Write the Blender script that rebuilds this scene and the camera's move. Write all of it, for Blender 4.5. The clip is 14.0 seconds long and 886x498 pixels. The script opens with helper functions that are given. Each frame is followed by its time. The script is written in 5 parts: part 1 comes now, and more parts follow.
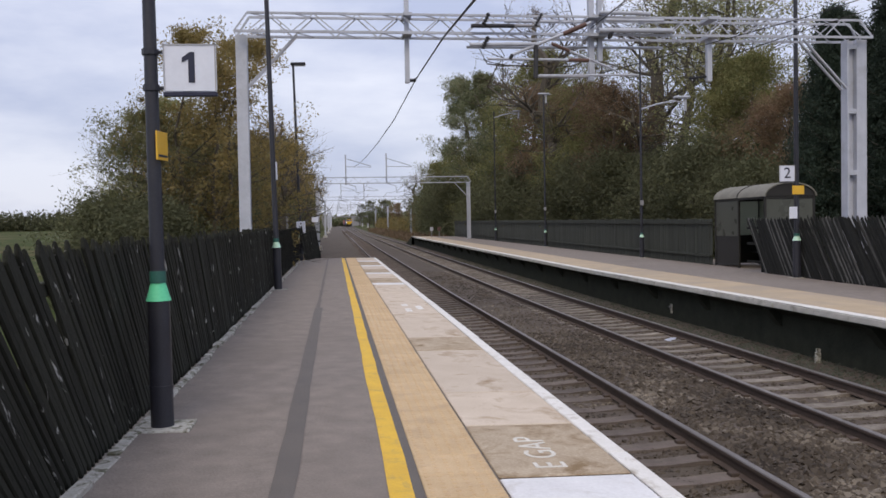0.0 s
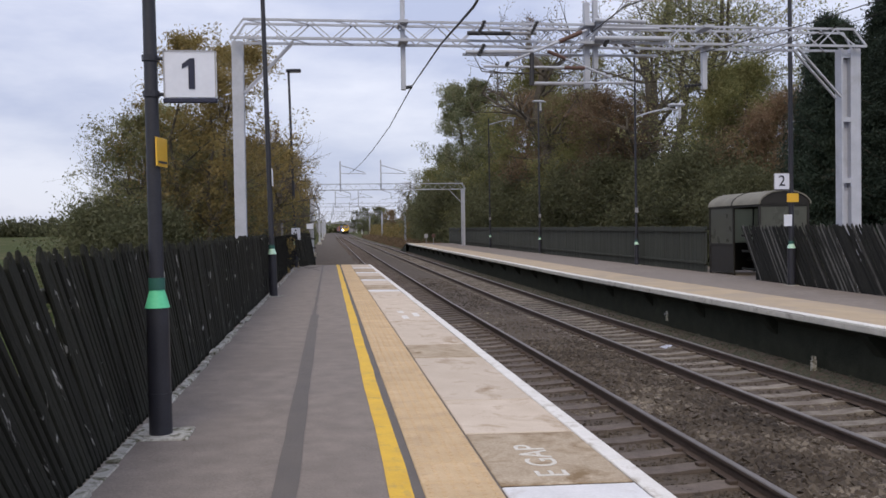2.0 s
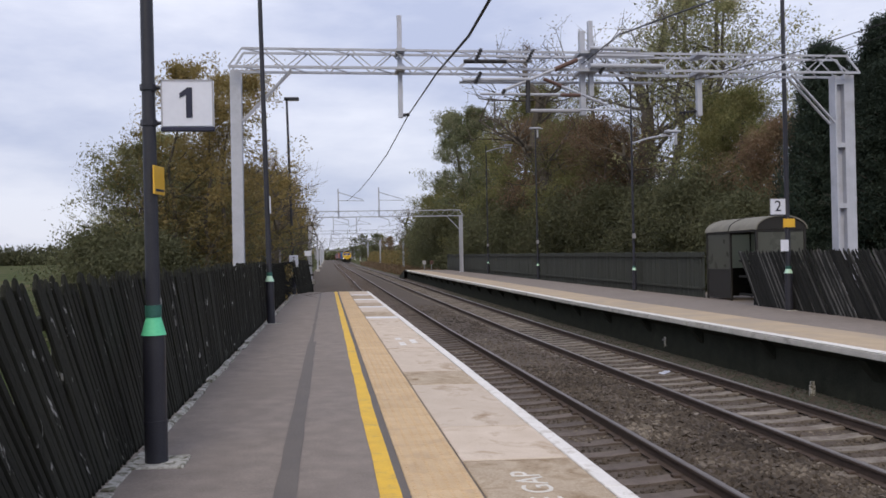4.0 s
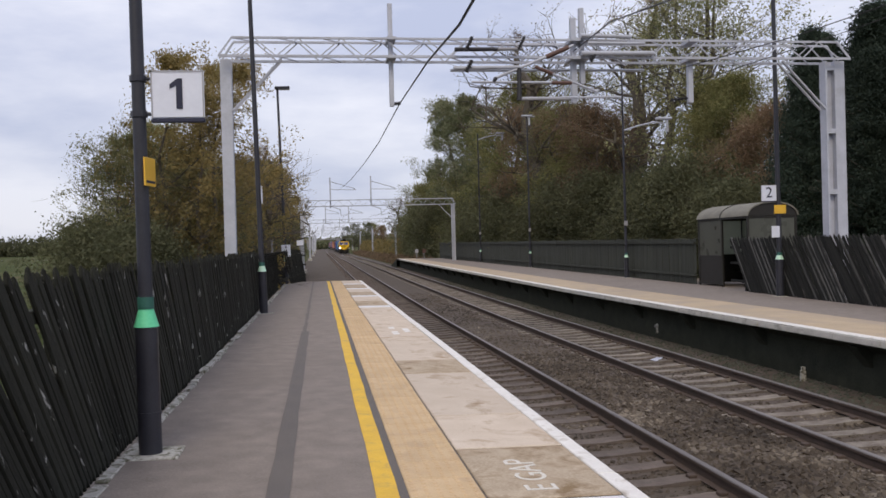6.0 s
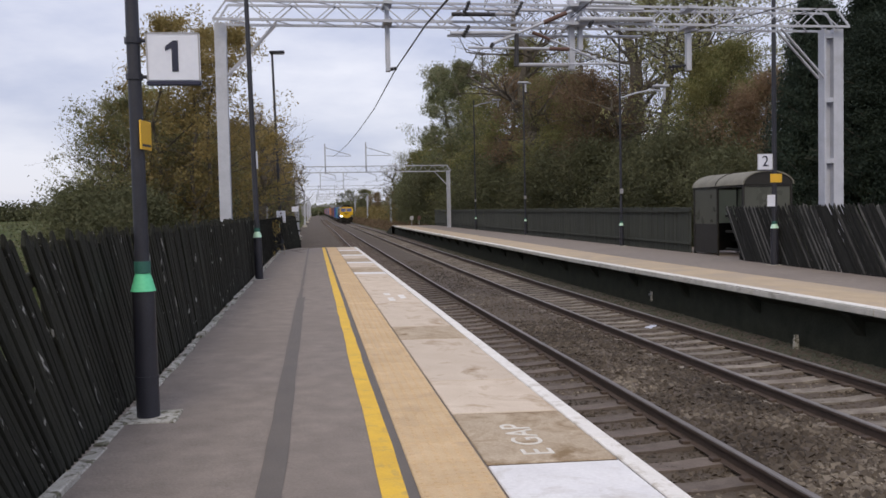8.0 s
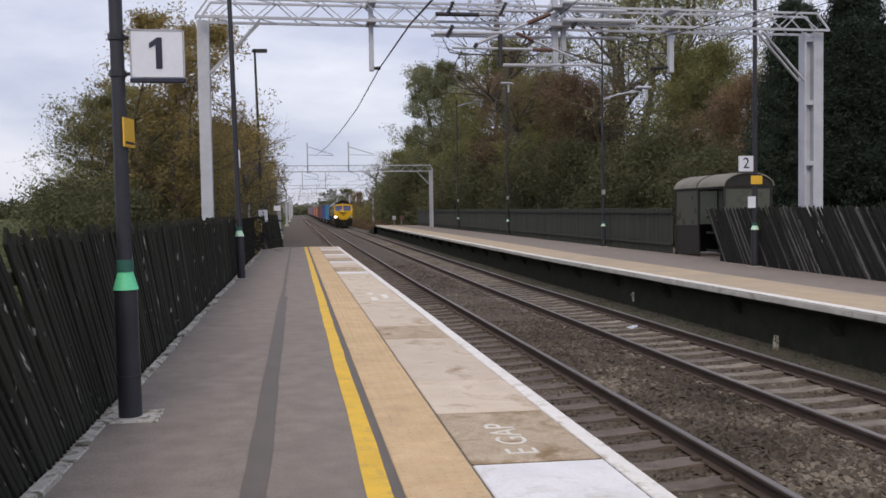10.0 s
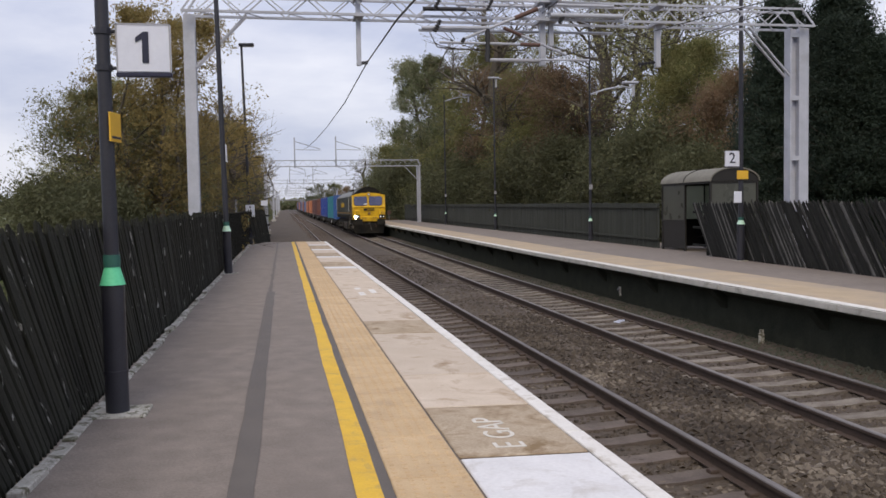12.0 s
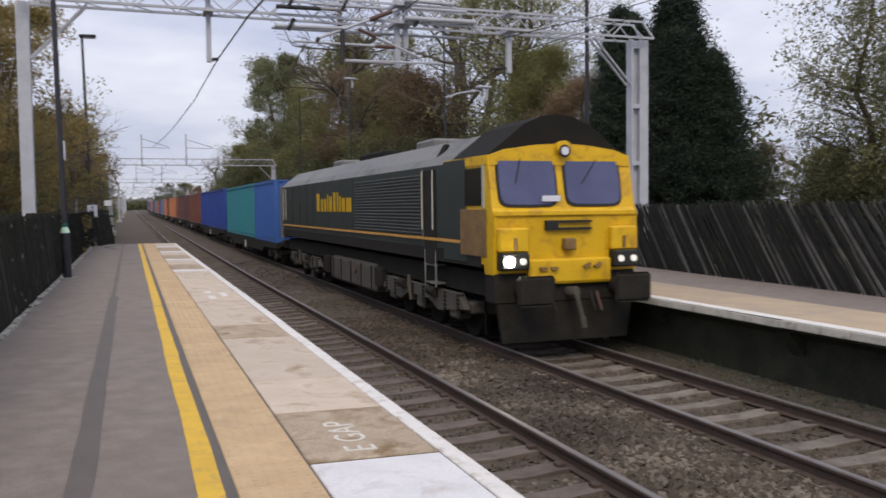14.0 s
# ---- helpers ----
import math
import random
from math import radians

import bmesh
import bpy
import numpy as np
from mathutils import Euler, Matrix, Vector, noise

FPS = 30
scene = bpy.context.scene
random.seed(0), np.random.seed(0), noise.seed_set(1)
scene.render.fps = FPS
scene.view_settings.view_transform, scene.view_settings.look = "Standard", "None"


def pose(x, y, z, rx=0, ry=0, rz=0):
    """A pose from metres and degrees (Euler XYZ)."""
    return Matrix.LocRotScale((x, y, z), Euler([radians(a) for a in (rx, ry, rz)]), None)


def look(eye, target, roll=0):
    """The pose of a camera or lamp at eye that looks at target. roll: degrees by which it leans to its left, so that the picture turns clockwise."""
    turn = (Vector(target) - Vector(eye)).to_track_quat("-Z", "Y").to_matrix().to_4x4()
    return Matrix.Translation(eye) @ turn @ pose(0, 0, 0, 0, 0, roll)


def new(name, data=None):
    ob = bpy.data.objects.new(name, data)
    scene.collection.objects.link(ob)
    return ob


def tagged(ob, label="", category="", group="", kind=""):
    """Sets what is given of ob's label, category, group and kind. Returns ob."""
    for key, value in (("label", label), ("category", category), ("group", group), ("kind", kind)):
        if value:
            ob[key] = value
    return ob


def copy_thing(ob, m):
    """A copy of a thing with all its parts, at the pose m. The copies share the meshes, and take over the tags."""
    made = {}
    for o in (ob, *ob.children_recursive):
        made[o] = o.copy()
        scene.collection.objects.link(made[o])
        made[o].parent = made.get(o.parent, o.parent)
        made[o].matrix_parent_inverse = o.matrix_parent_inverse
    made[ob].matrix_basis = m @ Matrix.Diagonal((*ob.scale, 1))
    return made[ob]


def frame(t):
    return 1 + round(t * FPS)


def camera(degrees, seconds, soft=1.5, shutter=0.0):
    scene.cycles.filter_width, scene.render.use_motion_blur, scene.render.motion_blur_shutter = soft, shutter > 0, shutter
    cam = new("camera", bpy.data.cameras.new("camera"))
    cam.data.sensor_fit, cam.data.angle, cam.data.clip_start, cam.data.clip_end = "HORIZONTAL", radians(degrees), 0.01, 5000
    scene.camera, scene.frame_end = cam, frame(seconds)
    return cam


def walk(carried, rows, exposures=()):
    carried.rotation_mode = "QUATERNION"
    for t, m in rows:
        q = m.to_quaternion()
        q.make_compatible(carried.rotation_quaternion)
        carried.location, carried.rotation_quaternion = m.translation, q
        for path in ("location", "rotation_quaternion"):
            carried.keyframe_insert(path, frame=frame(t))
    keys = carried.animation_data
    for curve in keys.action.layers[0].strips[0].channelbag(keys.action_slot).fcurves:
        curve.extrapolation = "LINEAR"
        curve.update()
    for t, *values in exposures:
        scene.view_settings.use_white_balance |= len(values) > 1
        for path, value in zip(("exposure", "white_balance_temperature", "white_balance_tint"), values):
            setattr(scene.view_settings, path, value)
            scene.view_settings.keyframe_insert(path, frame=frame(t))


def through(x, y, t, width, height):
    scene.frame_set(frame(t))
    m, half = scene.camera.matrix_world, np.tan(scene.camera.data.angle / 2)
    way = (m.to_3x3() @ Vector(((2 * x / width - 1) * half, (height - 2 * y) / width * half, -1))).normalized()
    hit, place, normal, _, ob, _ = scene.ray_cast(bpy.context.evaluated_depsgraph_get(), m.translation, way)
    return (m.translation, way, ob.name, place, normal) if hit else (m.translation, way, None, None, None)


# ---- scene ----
# camera and its path
cam = camera(54.57, 14.0, soft=1.6, shutter=0.15)
PATH = [
    (0.0, -1.696, -0.000, 1.392, -7.17, -1.66, 1.00),
    (0.5, -1.711, 0.004, 1.397, -7.05, -1.37, 1.16),
    (1.0, -1.728, 0.009, 1.395, -7.63, -1.69, 1.13),
    (1.5, -1.730, -0.002, 1.397, -7.59, -1.86, 1.04),
    (2.0, -1.737, 0.016, 1.395, -7.57, -1.21, 0.88),
    (2.5, -1.730, 0.005, 1.395, -7.75, -0.77, 0.63),
    (3.0, -1.726, 0.015, 1.395, -8.20, -0.93, 0.67),
    (3.5, -1.724, -0.003, 1.392, -7.66, 0.57, 1.09),
    (6.0, -1.722, -0.023, 1.402, -8.19, -0.23, 1.53),
    (6.5, -1.728, -0.004, 1.401, -8.73, -1.45, 1.14),
    (7.0, -1.726, -0.018, 1.396, -8.46, -1.54, 0.96),
    (7.5, -1.729, -0.015, 1.398, -8.20, -1.97, 1.18),
    (8.0, -1.740, -0.010, 1.393, -8.53, -2.42, 1.19),
    (10.5, -1.762, -0.007, 1.390, -9.90, -2.41, 0.72),
    (11.0, -1.765, -0.014, 1.389, -10.05, -2.38, 0.62),
    (11.5, -1.760, -0.021, 1.389, -10.37, -2.57, 1.02),
    (12.0, -1.762, -0.019, 1.391, -10.54, -2.80, 0.91),
    (12.5, -1.760, -0.025, 1.390, -10.96, -2.77, 0.73),
    (13.0, -1.753, -0.027, 1.390, -11.65, -2.31, 0.77),
    (13.5, -1.744, -0.040, 1.394, -14.23, -2.90, 0.61),
    (13.7, -1.739, -0.052, 1.396, -15.75, -2.90, 0.58),
    (13.8, -1.736, -0.058, 1.397, -16.60, -2.90, 0.56),
    (13.9, -1.727, -0.040, 1.399, -17.95, -2.88, 0.64),
    (14.0, -1.720, -0.030, 1.400, -20.02, -2.86, 0.66),
]
walk(cam, [(t, pose(x, y, z, 90 + pitch, roll, yaw)) for t, x, y, z, yaw, pitch, roll in PATH],
     [(0.0, 0.02, 6560, 10), (3.5, 0.02, 6560, 10), (6.0, 0.03, 6760, 10), (14.0, 0.03, 6800, 10)])

# overcast sky: a pale sky under a layer of cloud, brighter overhead, and a weak broad sun
SUN_EL, SUN_ROT = radians(38), radians(200)
world = bpy.data.worlds.new("overcast_sky")
scene.world = world
world.use_nodes = True
wn, wl = world.node_tree.nodes, world.node_tree.links
wn.clear()
w_out = wn.new("ShaderNodeOutputWorld")
w_bg = wn.new("ShaderNodeBackground")
w_sky = wn.new("ShaderNodeTexSky")
w_sky.sky_type, w_sky.sun_disc = "NISHITA", False
w_sky.sun_elevation, w_sky.sun_rotation = SUN_EL, SUN_ROT
w_co = wn.new("ShaderNodeTexCoord")
w_map = wn.new("ShaderNodeMapping")
w_map.inputs["Scale"].default_value = (1.0, 1.0, 3.2)
w_noise = wn.new("ShaderNodeTexNoise")
w_noise.inputs["Scale"].default_value, w_noise.inputs["Detail"].default_value = 3.0, 8.0
w_noise.inputs["Roughness"].default_value = 0.55
w_ramp = wn.new("ShaderNodeValToRGB")
w_ramp.color_ramp.elements[0].position, w_ramp.color_ramp.elements[0].color = 0.36, (5.0, 5.55, 7.6, 1)
w_ramp.color_ramp.elements[1].position, w_ramp.color_ramp.elements[1].color = 0.66, (8.3, 8.6, 10.0, 1)
w_sep = wn.new("ShaderNodeSeparateXYZ")
w_up = wn.new("ShaderNodeMapRange")
w_up.inputs["From Min"].default_value, w_up.inputs["From Max"].default_value = 0.0, 1.0
w_up.inputs["To Min"].default_value, w_up.inputs["To Max"].default_value = 0.94, 1.55
w_mul = wn.new("ShaderNodeVectorMath")
w_mul.operation = "SCALE"
w_mix = wn.new("ShaderNodeMix")
w_mix.data_type = "RGBA"
w_mix.inputs["Factor"].default_value = 0.9
wl.new(w_co.outputs["Generated"], w_map.inputs["Vector"])
wl.new(w_map.outputs["Vector"], w_noise.inputs["Vector"])
wl.new(w_noise.outputs["Fac"], w_ramp.inputs["Fac"])
wl.new(w_co.outputs["Generated"], w_sep.inputs[0])
wl.new(w_sep.outputs["Z"], w_up.inputs["Value"])
wl.new(w_ramp.outputs["Color"], w_mul.inputs[0])
wl.new(w_up.outputs["Result"], w_mul.inputs["Scale"])
wl.new(w_sky.outputs["Color"], w_mix.inputs["A"])
wl.new(w_mul.outputs["Vector"], w_mix.inputs["B"])
wl.new(w_mix.outputs["Result"], w_bg.inputs["Color"])
w_bg.inputs["Strength"].default_value = 0.1
wl.new(w_bg.outputs["Background"], w_out.inputs["Surface"])

sun_data = bpy.data.lights.new("sun", "SUN")
sun_data.energy, sun_data.angle, sun_data.color = 1.6, radians(28), (1.0, 0.86, 0.64)
sun = new("sun", sun_data)
sun.matrix_world = look((0, 0, 60), (20, 55, 0))


# ---- materials ----
def material(name, dark, light, scale=6.0, rough=0.8, bump=0.0, metal=0.0, fine=60.0, vary=0.0, spec=0.4, stretch=(1, 1, 1),
             stain=None, stain_scale=0.8, stain_at=(0.52, 0.7), coat=0.0):
    """Two scales of noise between two colours, an optional stain colour, and relief."""
    m = bpy.data.materials.new(name)
    m.use_nodes = True
    nt = m.node_tree
    n, l = nt.nodes, nt.links
    b = n["Principled BSDF"]
    co = n.new("ShaderNodeTexCoord")
    mp = n.new("ShaderNodeMapping")
    mp.inputs["Scale"].default_value = stretch
    l.new(co.outputs["Object"], mp.inputs["Vector"])
    big = n.new("ShaderNodeTexNoise")
    big.inputs["Scale"].default_value, big.inputs["Detail"].default_value = scale, 6
    small = n.new("ShaderNodeTexNoise")
    small.inputs["Scale"].default_value, small.inputs["Detail"].default_value = fine, 4
    info = n.new("ShaderNodeObjectInfo")
    add = n.new("ShaderNodeVectorMath")
    l.new(mp.outputs["Vector"], add.inputs[0])
    off = n.new("ShaderNodeMath")
    off.operation, off.inputs[1].default_value = "MULTIPLY", 37.0
    l.new(info.outputs["Random"], off.inputs[0])
    comb = n.new("ShaderNodeCombineXYZ")
    l.new(off.outputs[0], comb.inputs[0])
    l.new(off.outputs[0], comb.inputs[1])
    l.new(comb.outputs[0], add.inputs[1])
    for tex in (big, small):
        l.new(add.outputs["Vector"], tex.inputs["Vector"])
    mixf = n.new("ShaderNodeMix")
    mixf.inputs[0].default_value = 0.45
    l.new(big.outputs["Fac"], mixf.inputs[2])
    l.new(small.outputs["Fac"], mixf.inputs[3])
    ramp = n.new("ShaderNodeValToRGB")
    ramp.color_ramp.elements[0].position, ramp.color_ramp.elements[0].color = 0.33, (*dark, 1)
    ramp.color_ramp.elements[1].position, ramp.color_ramp.elements[1].color = 0.67, (*light, 1)
    l.new(mixf.outputs[0], ramp.inputs["Fac"])
    colour = ramp.outputs["Color"]
    if stain:
        st = n.new("ShaderNodeTexNoise")
        st.inputs["Scale"].default_value, st.inputs["Detail"].default_value, st.inputs["Distortion"].default_value = stain_scale, 7, 0.6
        st.inputs["Roughness"].default_value = 0.68
        l.new(add.outputs["Vector"], st.inputs["Vector"])
        sr = n.new("ShaderNodeMapRange")
        sr.inputs["From Min"].default_value, sr.inputs["From Max"].default_value = stain_at
        l.new(st.outputs["Fac"], sr.inputs["Value"])
        sm = n.new("ShaderNodeMix")
        sm.data_type = "RGBA"
        l.new(sr.outputs["Result"], sm.inputs["Factor"])
        l.new(colour, sm.inputs["A"])
        sm.inputs["B"].default_value = (*stain, 1)
        colour = sm.outputs["Result"]
    if vary:
        hv = n.new("ShaderNodeHueSaturation")
        mr = n.new("ShaderNodeMapRange")
        mr.inputs["To Min"].default_value, mr.inputs["To Max"].default_value = 1 - vary, 1 + vary
        l.new(info.outputs["Random"], mr.inputs["Value"])
        l.new(mr.outputs["Result"], hv.inputs["Value"])
        l.new(colour, hv.inputs["Color"])
        colour = hv.outputs["Color"]
    l.new(colour, b.inputs["Base Color"])
    rr = n.new("ShaderNodeMapRange")
    rr.inputs["To Min"].default_value, rr.inputs["To Max"].default_value = max(0.05, rough - 0.12), min(1, rough + 0.12)
    l.new(big.outputs["Fac"], rr.inputs["Value"])
    l.new(rr.outputs["Result"], b.inputs["Roughness"])
    b.inputs["Metallic"].default_value = metal
    b.inputs["Specular IOR Level"].default_value = spec
    b.inputs["Coat Weight"].default_value = coat
    if bump:
        bp = n.new("ShaderNodeBump")
        bp.inputs["Strength"].default_value, bp.inputs["Distance"].default_value = bump, 0.012
        l.new(small.outputs["Fac"], bp.inputs["Height"])
        l.new(bp.outputs["Normal"], b.inputs["Normal"])
    return m


def leaves(name, colours, through=0.48):
    """Leaves whose colour changes from leaf to leaf and from tree to tree."""
    m = bpy.data.materials.new(name)
    m.use_nodes = True
    n, l = m.node_tree.nodes, m.node_tree.links
    b = n["Principled BSDF"]
    geo, info = n.new("ShaderNodeNewGeometry"), n.new("ShaderNodeObjectInfo")
    mix = n.new("ShaderNodeMix")
    mix.inputs[0].default_value = 0.24
    co, tex = n.new("ShaderNodeTexCoord"), n.new("ShaderNodeTexNoise")
    tex.inputs["Scale"].default_value, tex.inputs["Detail"].default_value = 0.45, 3
    l.new(co.outputs["Object"], tex.inputs["Vector"])
    l.new(tex.outputs["Fac"], mix.inputs[2])
    l.new(geo.outputs["Random Per Island"], mix.inputs[3])
    ramp = n.new("ShaderNodeValToRGB")
    el = ramp.color_ramp.elements
    while len(el) < len(colours):
        el.new(0.5)
    for k, c in enumerate(colours):
        el[k].position, el[k].color = 0.25 + 0.5 * k / (len(colours) - 1), (*c, 1)
    l.new(mix.outputs[0], ramp.inputs["Fac"])
    hv, mr = n.new("ShaderNodeHueSaturation"), n.new("ShaderNodeMapRange")
    mr.inputs["To Min"].default_value, mr.inputs["To Max"].default_value = 0.75, 1.25
    l.new(info.outputs["Random"], mr.inputs["Value"])
    l.new(mr.outputs["Result"], hv.inputs["Value"])
    l.new(ramp.outputs["Color"], hv.inputs["Color"])
    l.new(hv.outputs["Color"], b.inputs["Base Color"])
    b.inputs["Roughness"].default_value, b.inputs["Specular IOR Level"].default_value = 0.7, 0.25
    tr, ms = n.new("ShaderNodeBsdfTranslucent"), n.new("ShaderNodeMixShader")
    ms.inputs[0].default_value = through
    l.new(hv.outputs["Color"], tr.inputs["Color"])
    l.new(b.outputs[0], ms.inputs[1])
    l.new(tr.outputs[0], ms.inputs[2])
    l.new(ms.outputs[0], n["Material Output"].inputs["Surface"])
    return m


def glow(name, colour, strength):
    m = bpy.data.materials.new(name)
    m.use_nodes = True
    b = m.node_tree.nodes["Principled BSDF"]
    b.inputs["Base Color"].default_value = (*colour, 1)
    b.inputs["Emission Color"].default_value, b.inputs["Emission Strength"].default_value = (*colour, 1), strength
    return m


M_ASPHALT = material("platform_asphalt", (0.15, 0.127, 0.112), (0.245, 0.21, 0.187), 5.0, 0.92, 0.3, fine=70,
                     stain=(0.165, 0.14, 0.124), stain_scale=0.5, stain_at=(0.5, 0.75))
M_TAR = material("tar_strip", (0.088, 0.076, 0.069), (0.135, 0.118, 0.107), 3, 0.75, 0.2, fine=150)
M_YELLOW = material("worn_yellow_paint", (0.55, 0.33, 0.03), (0.72, 0.46, 0.05), 5, 0.7, 0.1, fine=120, stain=(0.36, 0.26, 0.1), stain_scale=7, stain_at=(0.54, 0.76))
M_TACTILE = material("buff_tactile_paving", (0.44, 0.31, 0.175), (0.55, 0.41, 0.255), 4, 0.85, 0.2, fine=90, vary=0.06,
                     stain=(0.36, 0.265, 0.175), stain_scale=2.5, stain_at=(0.5, 0.8))
M_COPING = material("stained_coping_slab", (0.44, 0.36, 0.28), (0.58, 0.5, 0.42), 2.0, 0.85, 0.2, fine=70, vary=0.06,
                    stain=(0.25, 0.165, 0.085), stain_scale=2.0, stain_at=(0.53, 0.74), stretch=(1.3, 1, 1))
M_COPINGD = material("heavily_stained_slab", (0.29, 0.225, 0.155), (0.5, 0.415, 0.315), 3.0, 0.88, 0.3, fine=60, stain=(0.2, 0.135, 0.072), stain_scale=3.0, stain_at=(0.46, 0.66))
M_TACTILE2 = material("faded_tactile_paving", (0.35, 0.275, 0.185), (0.46, 0.36, 0.25), 2, 0.85, 0.2, fine=50, stain=(0.29, 0.25, 0.21), stain_scale=0.8, stain_at=(0.45, 0.75))
M_COPINGW = material("white_painted_slab", (0.56, 0.555, 0.57), (0.69, 0.685, 0.7), 3, 0.75, 0.2, fine=45, stain=(0.42, 0.39, 0.36), stain_scale=3.5, stain_at=(0.53, 0.78))
M_WHITE = material("white_edge_paint", (0.58, 0.56, 0.53), (0.72, 0.7, 0.68), 6, 0.7, 0.15, fine=60, stain=(0.34, 0.29, 0.23), stain_scale=7, stain_at=(0.54, 0.74))
M_LETTER = material("worn_white_lettering", (0.5, 0.47, 0.42), (0.64, 0.61, 0.57), 8, 0.8, 0.1, fine=60)
M_BRICKDARK = material("dark_platform_wall", (0.017, 0.02, 0.0145), (0.04, 0.042, 0.031), 3, 0.95, 0.4, fine=40, spec=0.15, stain=(0.05, 0.052, 0.036), stain_scale=1.2, stain_at=(0.58, 0.8))
M_CONCRETE = material("weathered_concrete", (0.36, 0.35, 0.32), (0.54, 0.52, 0.48), 4, 0.9, 0.3, fine=70, stain=(0.2, 0.19, 0.16), stain_scale=3)
M_EDGING = material("broken_mossy_concrete", (0.3, 0.29, 0.26), (0.52, 0.5, 0.46), 9, 0.9, 0.5, fine=60, vary=0.2, stain=(0.1, 0.095, 0.06), stain_scale=9, stain_at=(0.48, 0.6))
M_SLEEP = material("concrete_sleeper", (0.16, 0.14, 0.118), (0.255, 0.225, 0.192), 5, 0.9, 0.3, fine=60, vary=0.2, stain=(0.12, 0.098, 0.082), stain_scale=3, stain_at=(0.4, 0.62))
M_SLEEPD = material("rust_stained_sleeper", (0.085, 0.066, 0.056), (0.15, 0.122, 0.105), 5, 0.9, 0.3, fine=60, vary=0.2, stain=(0.07, 0.055, 0.048), stain_scale=3, stain_at=(0.45, 0.75))
M_BALLAST = material("brown_ballast", (0.036, 0.027, 0.02), (0.1, 0.077, 0.057), 9, 0.95, 1.0, fine=30, stain=(0.09, 0.07, 0.06), stain_scale=0.6, stain_at=(0.45, 0.7))
M_STONE = leaves("ballast_stone", [(0.017, 0.012, 0.0085), (0.044, 0.033, 0.0235), (0.084, 0.066, 0.049), (0.24, 0.205, 0.165)], 0.0)
M_MOSSY = leaves("mossy_shoulder_stone", [(0.03, 0.031, 0.022), (0.06, 0.062, 0.046), (0.085, 0.085, 0.066)], 0.0)
M_RAIL = material("rusty_rail_side", (0.045, 0.032, 0.026), (0.085, 0.06, 0.048), 8, 0.85, 0.2, fine=60)
M_RAILTOP = material("rail_head_steel", (0.14, 0.125, 0.12), (0.26, 0.24, 0.23), 6, 0.52, 0.05, metal=0.6, fine=60, stretch=(1, 0.05, 1))
# Pale specks set by stain stand in for sky glinting between the pales.
M_FENCE = material("black_stained_paling_sky_glints", (0.0115, 0.0125, 0.0095), (0.025, 0.026, 0.0205), 7, 0.85, 0.3, fine=70, vary=0.3, stretch=(1, 1, 0.25), spec=0.2, stain=(0.34, 0.34, 0.33), stain_scale=9, stain_at=(0.63, 0.66))
M_FENCEG = material("weathered_grey_paling", (0.009, 0.0095, 0.009), (0.026, 0.026, 0.024), 7, 0.85, 0.3, fine=70, vary=0.25, stretch=(1, 1, 0.25), spec=0.15, stain=(0.08, 0.078, 0.074), stain_scale=2.2, stain_at=(0.6, 0.8))
M_PALEG = material("bleached_grey_paling", (0.05, 0.05, 0.047), (0.13, 0.127, 0.12), 7, 0.85, 0.3, fine=70, vary=0.4, stretch=(1, 1, 0.25), spec=0.2, stain=(0.02, 0.021, 0.02), stain_scale=3, stain_at=(0.5, 0.62))
M_BOARD = material("dark_board_fence", (0.024, 0.0275, 0.022), (0.044, 0.048, 0.039), 3, 0.85, 0.3, fine=50, vary=0.18, stretch=(1, 1, 0.3))
M_POLE = material("navy_black_pole_paint", (0.017, 0.018, 0.026), (0.03, 0.031, 0.042), 4, 0.45, 0.05, fine=80)
M_GREEN = material("green_reflective_band", (0.1, 0.55, 0.3), (0.15, 0.66, 0.38), 6, 0.5, 0.0, fine=40)
M_GREENPALE = material("pale_green_band", (0.4, 0.62, 0.5), (0.48, 0.7, 0.58), 6, 0.5, 0.0, fine=40)
M_GREEND = material("dark_green_collar", (0.02, 0.09, 0.075), (0.03, 0.12, 0.1), 6, 0.5, 0.0)
M_SIGN = material("white_sign_enamel", (0.61, 0.64, 0.74), (0.68, 0.71, 0.81), 3, 0.35, 0.0, fine=30)
M_SIGNFR = material("grey_sign_edge", (0.3, 0.31, 0.34), (0.4, 0.4, 0.44), 3, 0.4)
M_NAVY = material("navy_sign_lettering", (0.012, 0.014, 0.035), (0.02, 0.022, 0.05), 5, 0.4)
M_AMBER = material("amber_sign_plate", (0.62, 0.36, 0.03), (0.7, 0.43, 0.05), 5, 0.45)
M_STEEL = material("galvanised_steel", (0.36, 0.38, 0.44), (0.47, 0.49, 0.56), 3, 0.6, 0.05, metal=0.15, fine=40, stain=(0.33, 0.34, 0.38), stain_scale=1)
M_STEELD = material("dull_grey_steel", (0.2, 0.2, 0.22), (0.3, 0.3, 0.32), 3, 0.6, 0.05, metal=0.2, fine=40)
M_RUSTY = material("rust_brown_insulator", (0.075, 0.042, 0.035), (0.12, 0.066, 0.055), 5, 0.6)
M_WIRE = material("dark_wire", (0.03, 0.03, 0.035), (0.05, 0.05, 0.055), 5, 0.6, metal=0.4)
M_SHELTER = material("brown_shelter_frame", (0.012, 0.011, 0.01), (0.022, 0.02, 0.018), 4, 0.6)
M_ROOF = material("lichened_shelter_roof", (0.13, 0.125, 0.105), (0.22, 0.21, 0.18), 3, 0.8, 0.1, fine=40)
M_SHPANE = material("weathered_shelter_pane", (0.06, 0.063, 0.053), (0.09, 0.094, 0.08), 2, 0.3, spec=0.35)
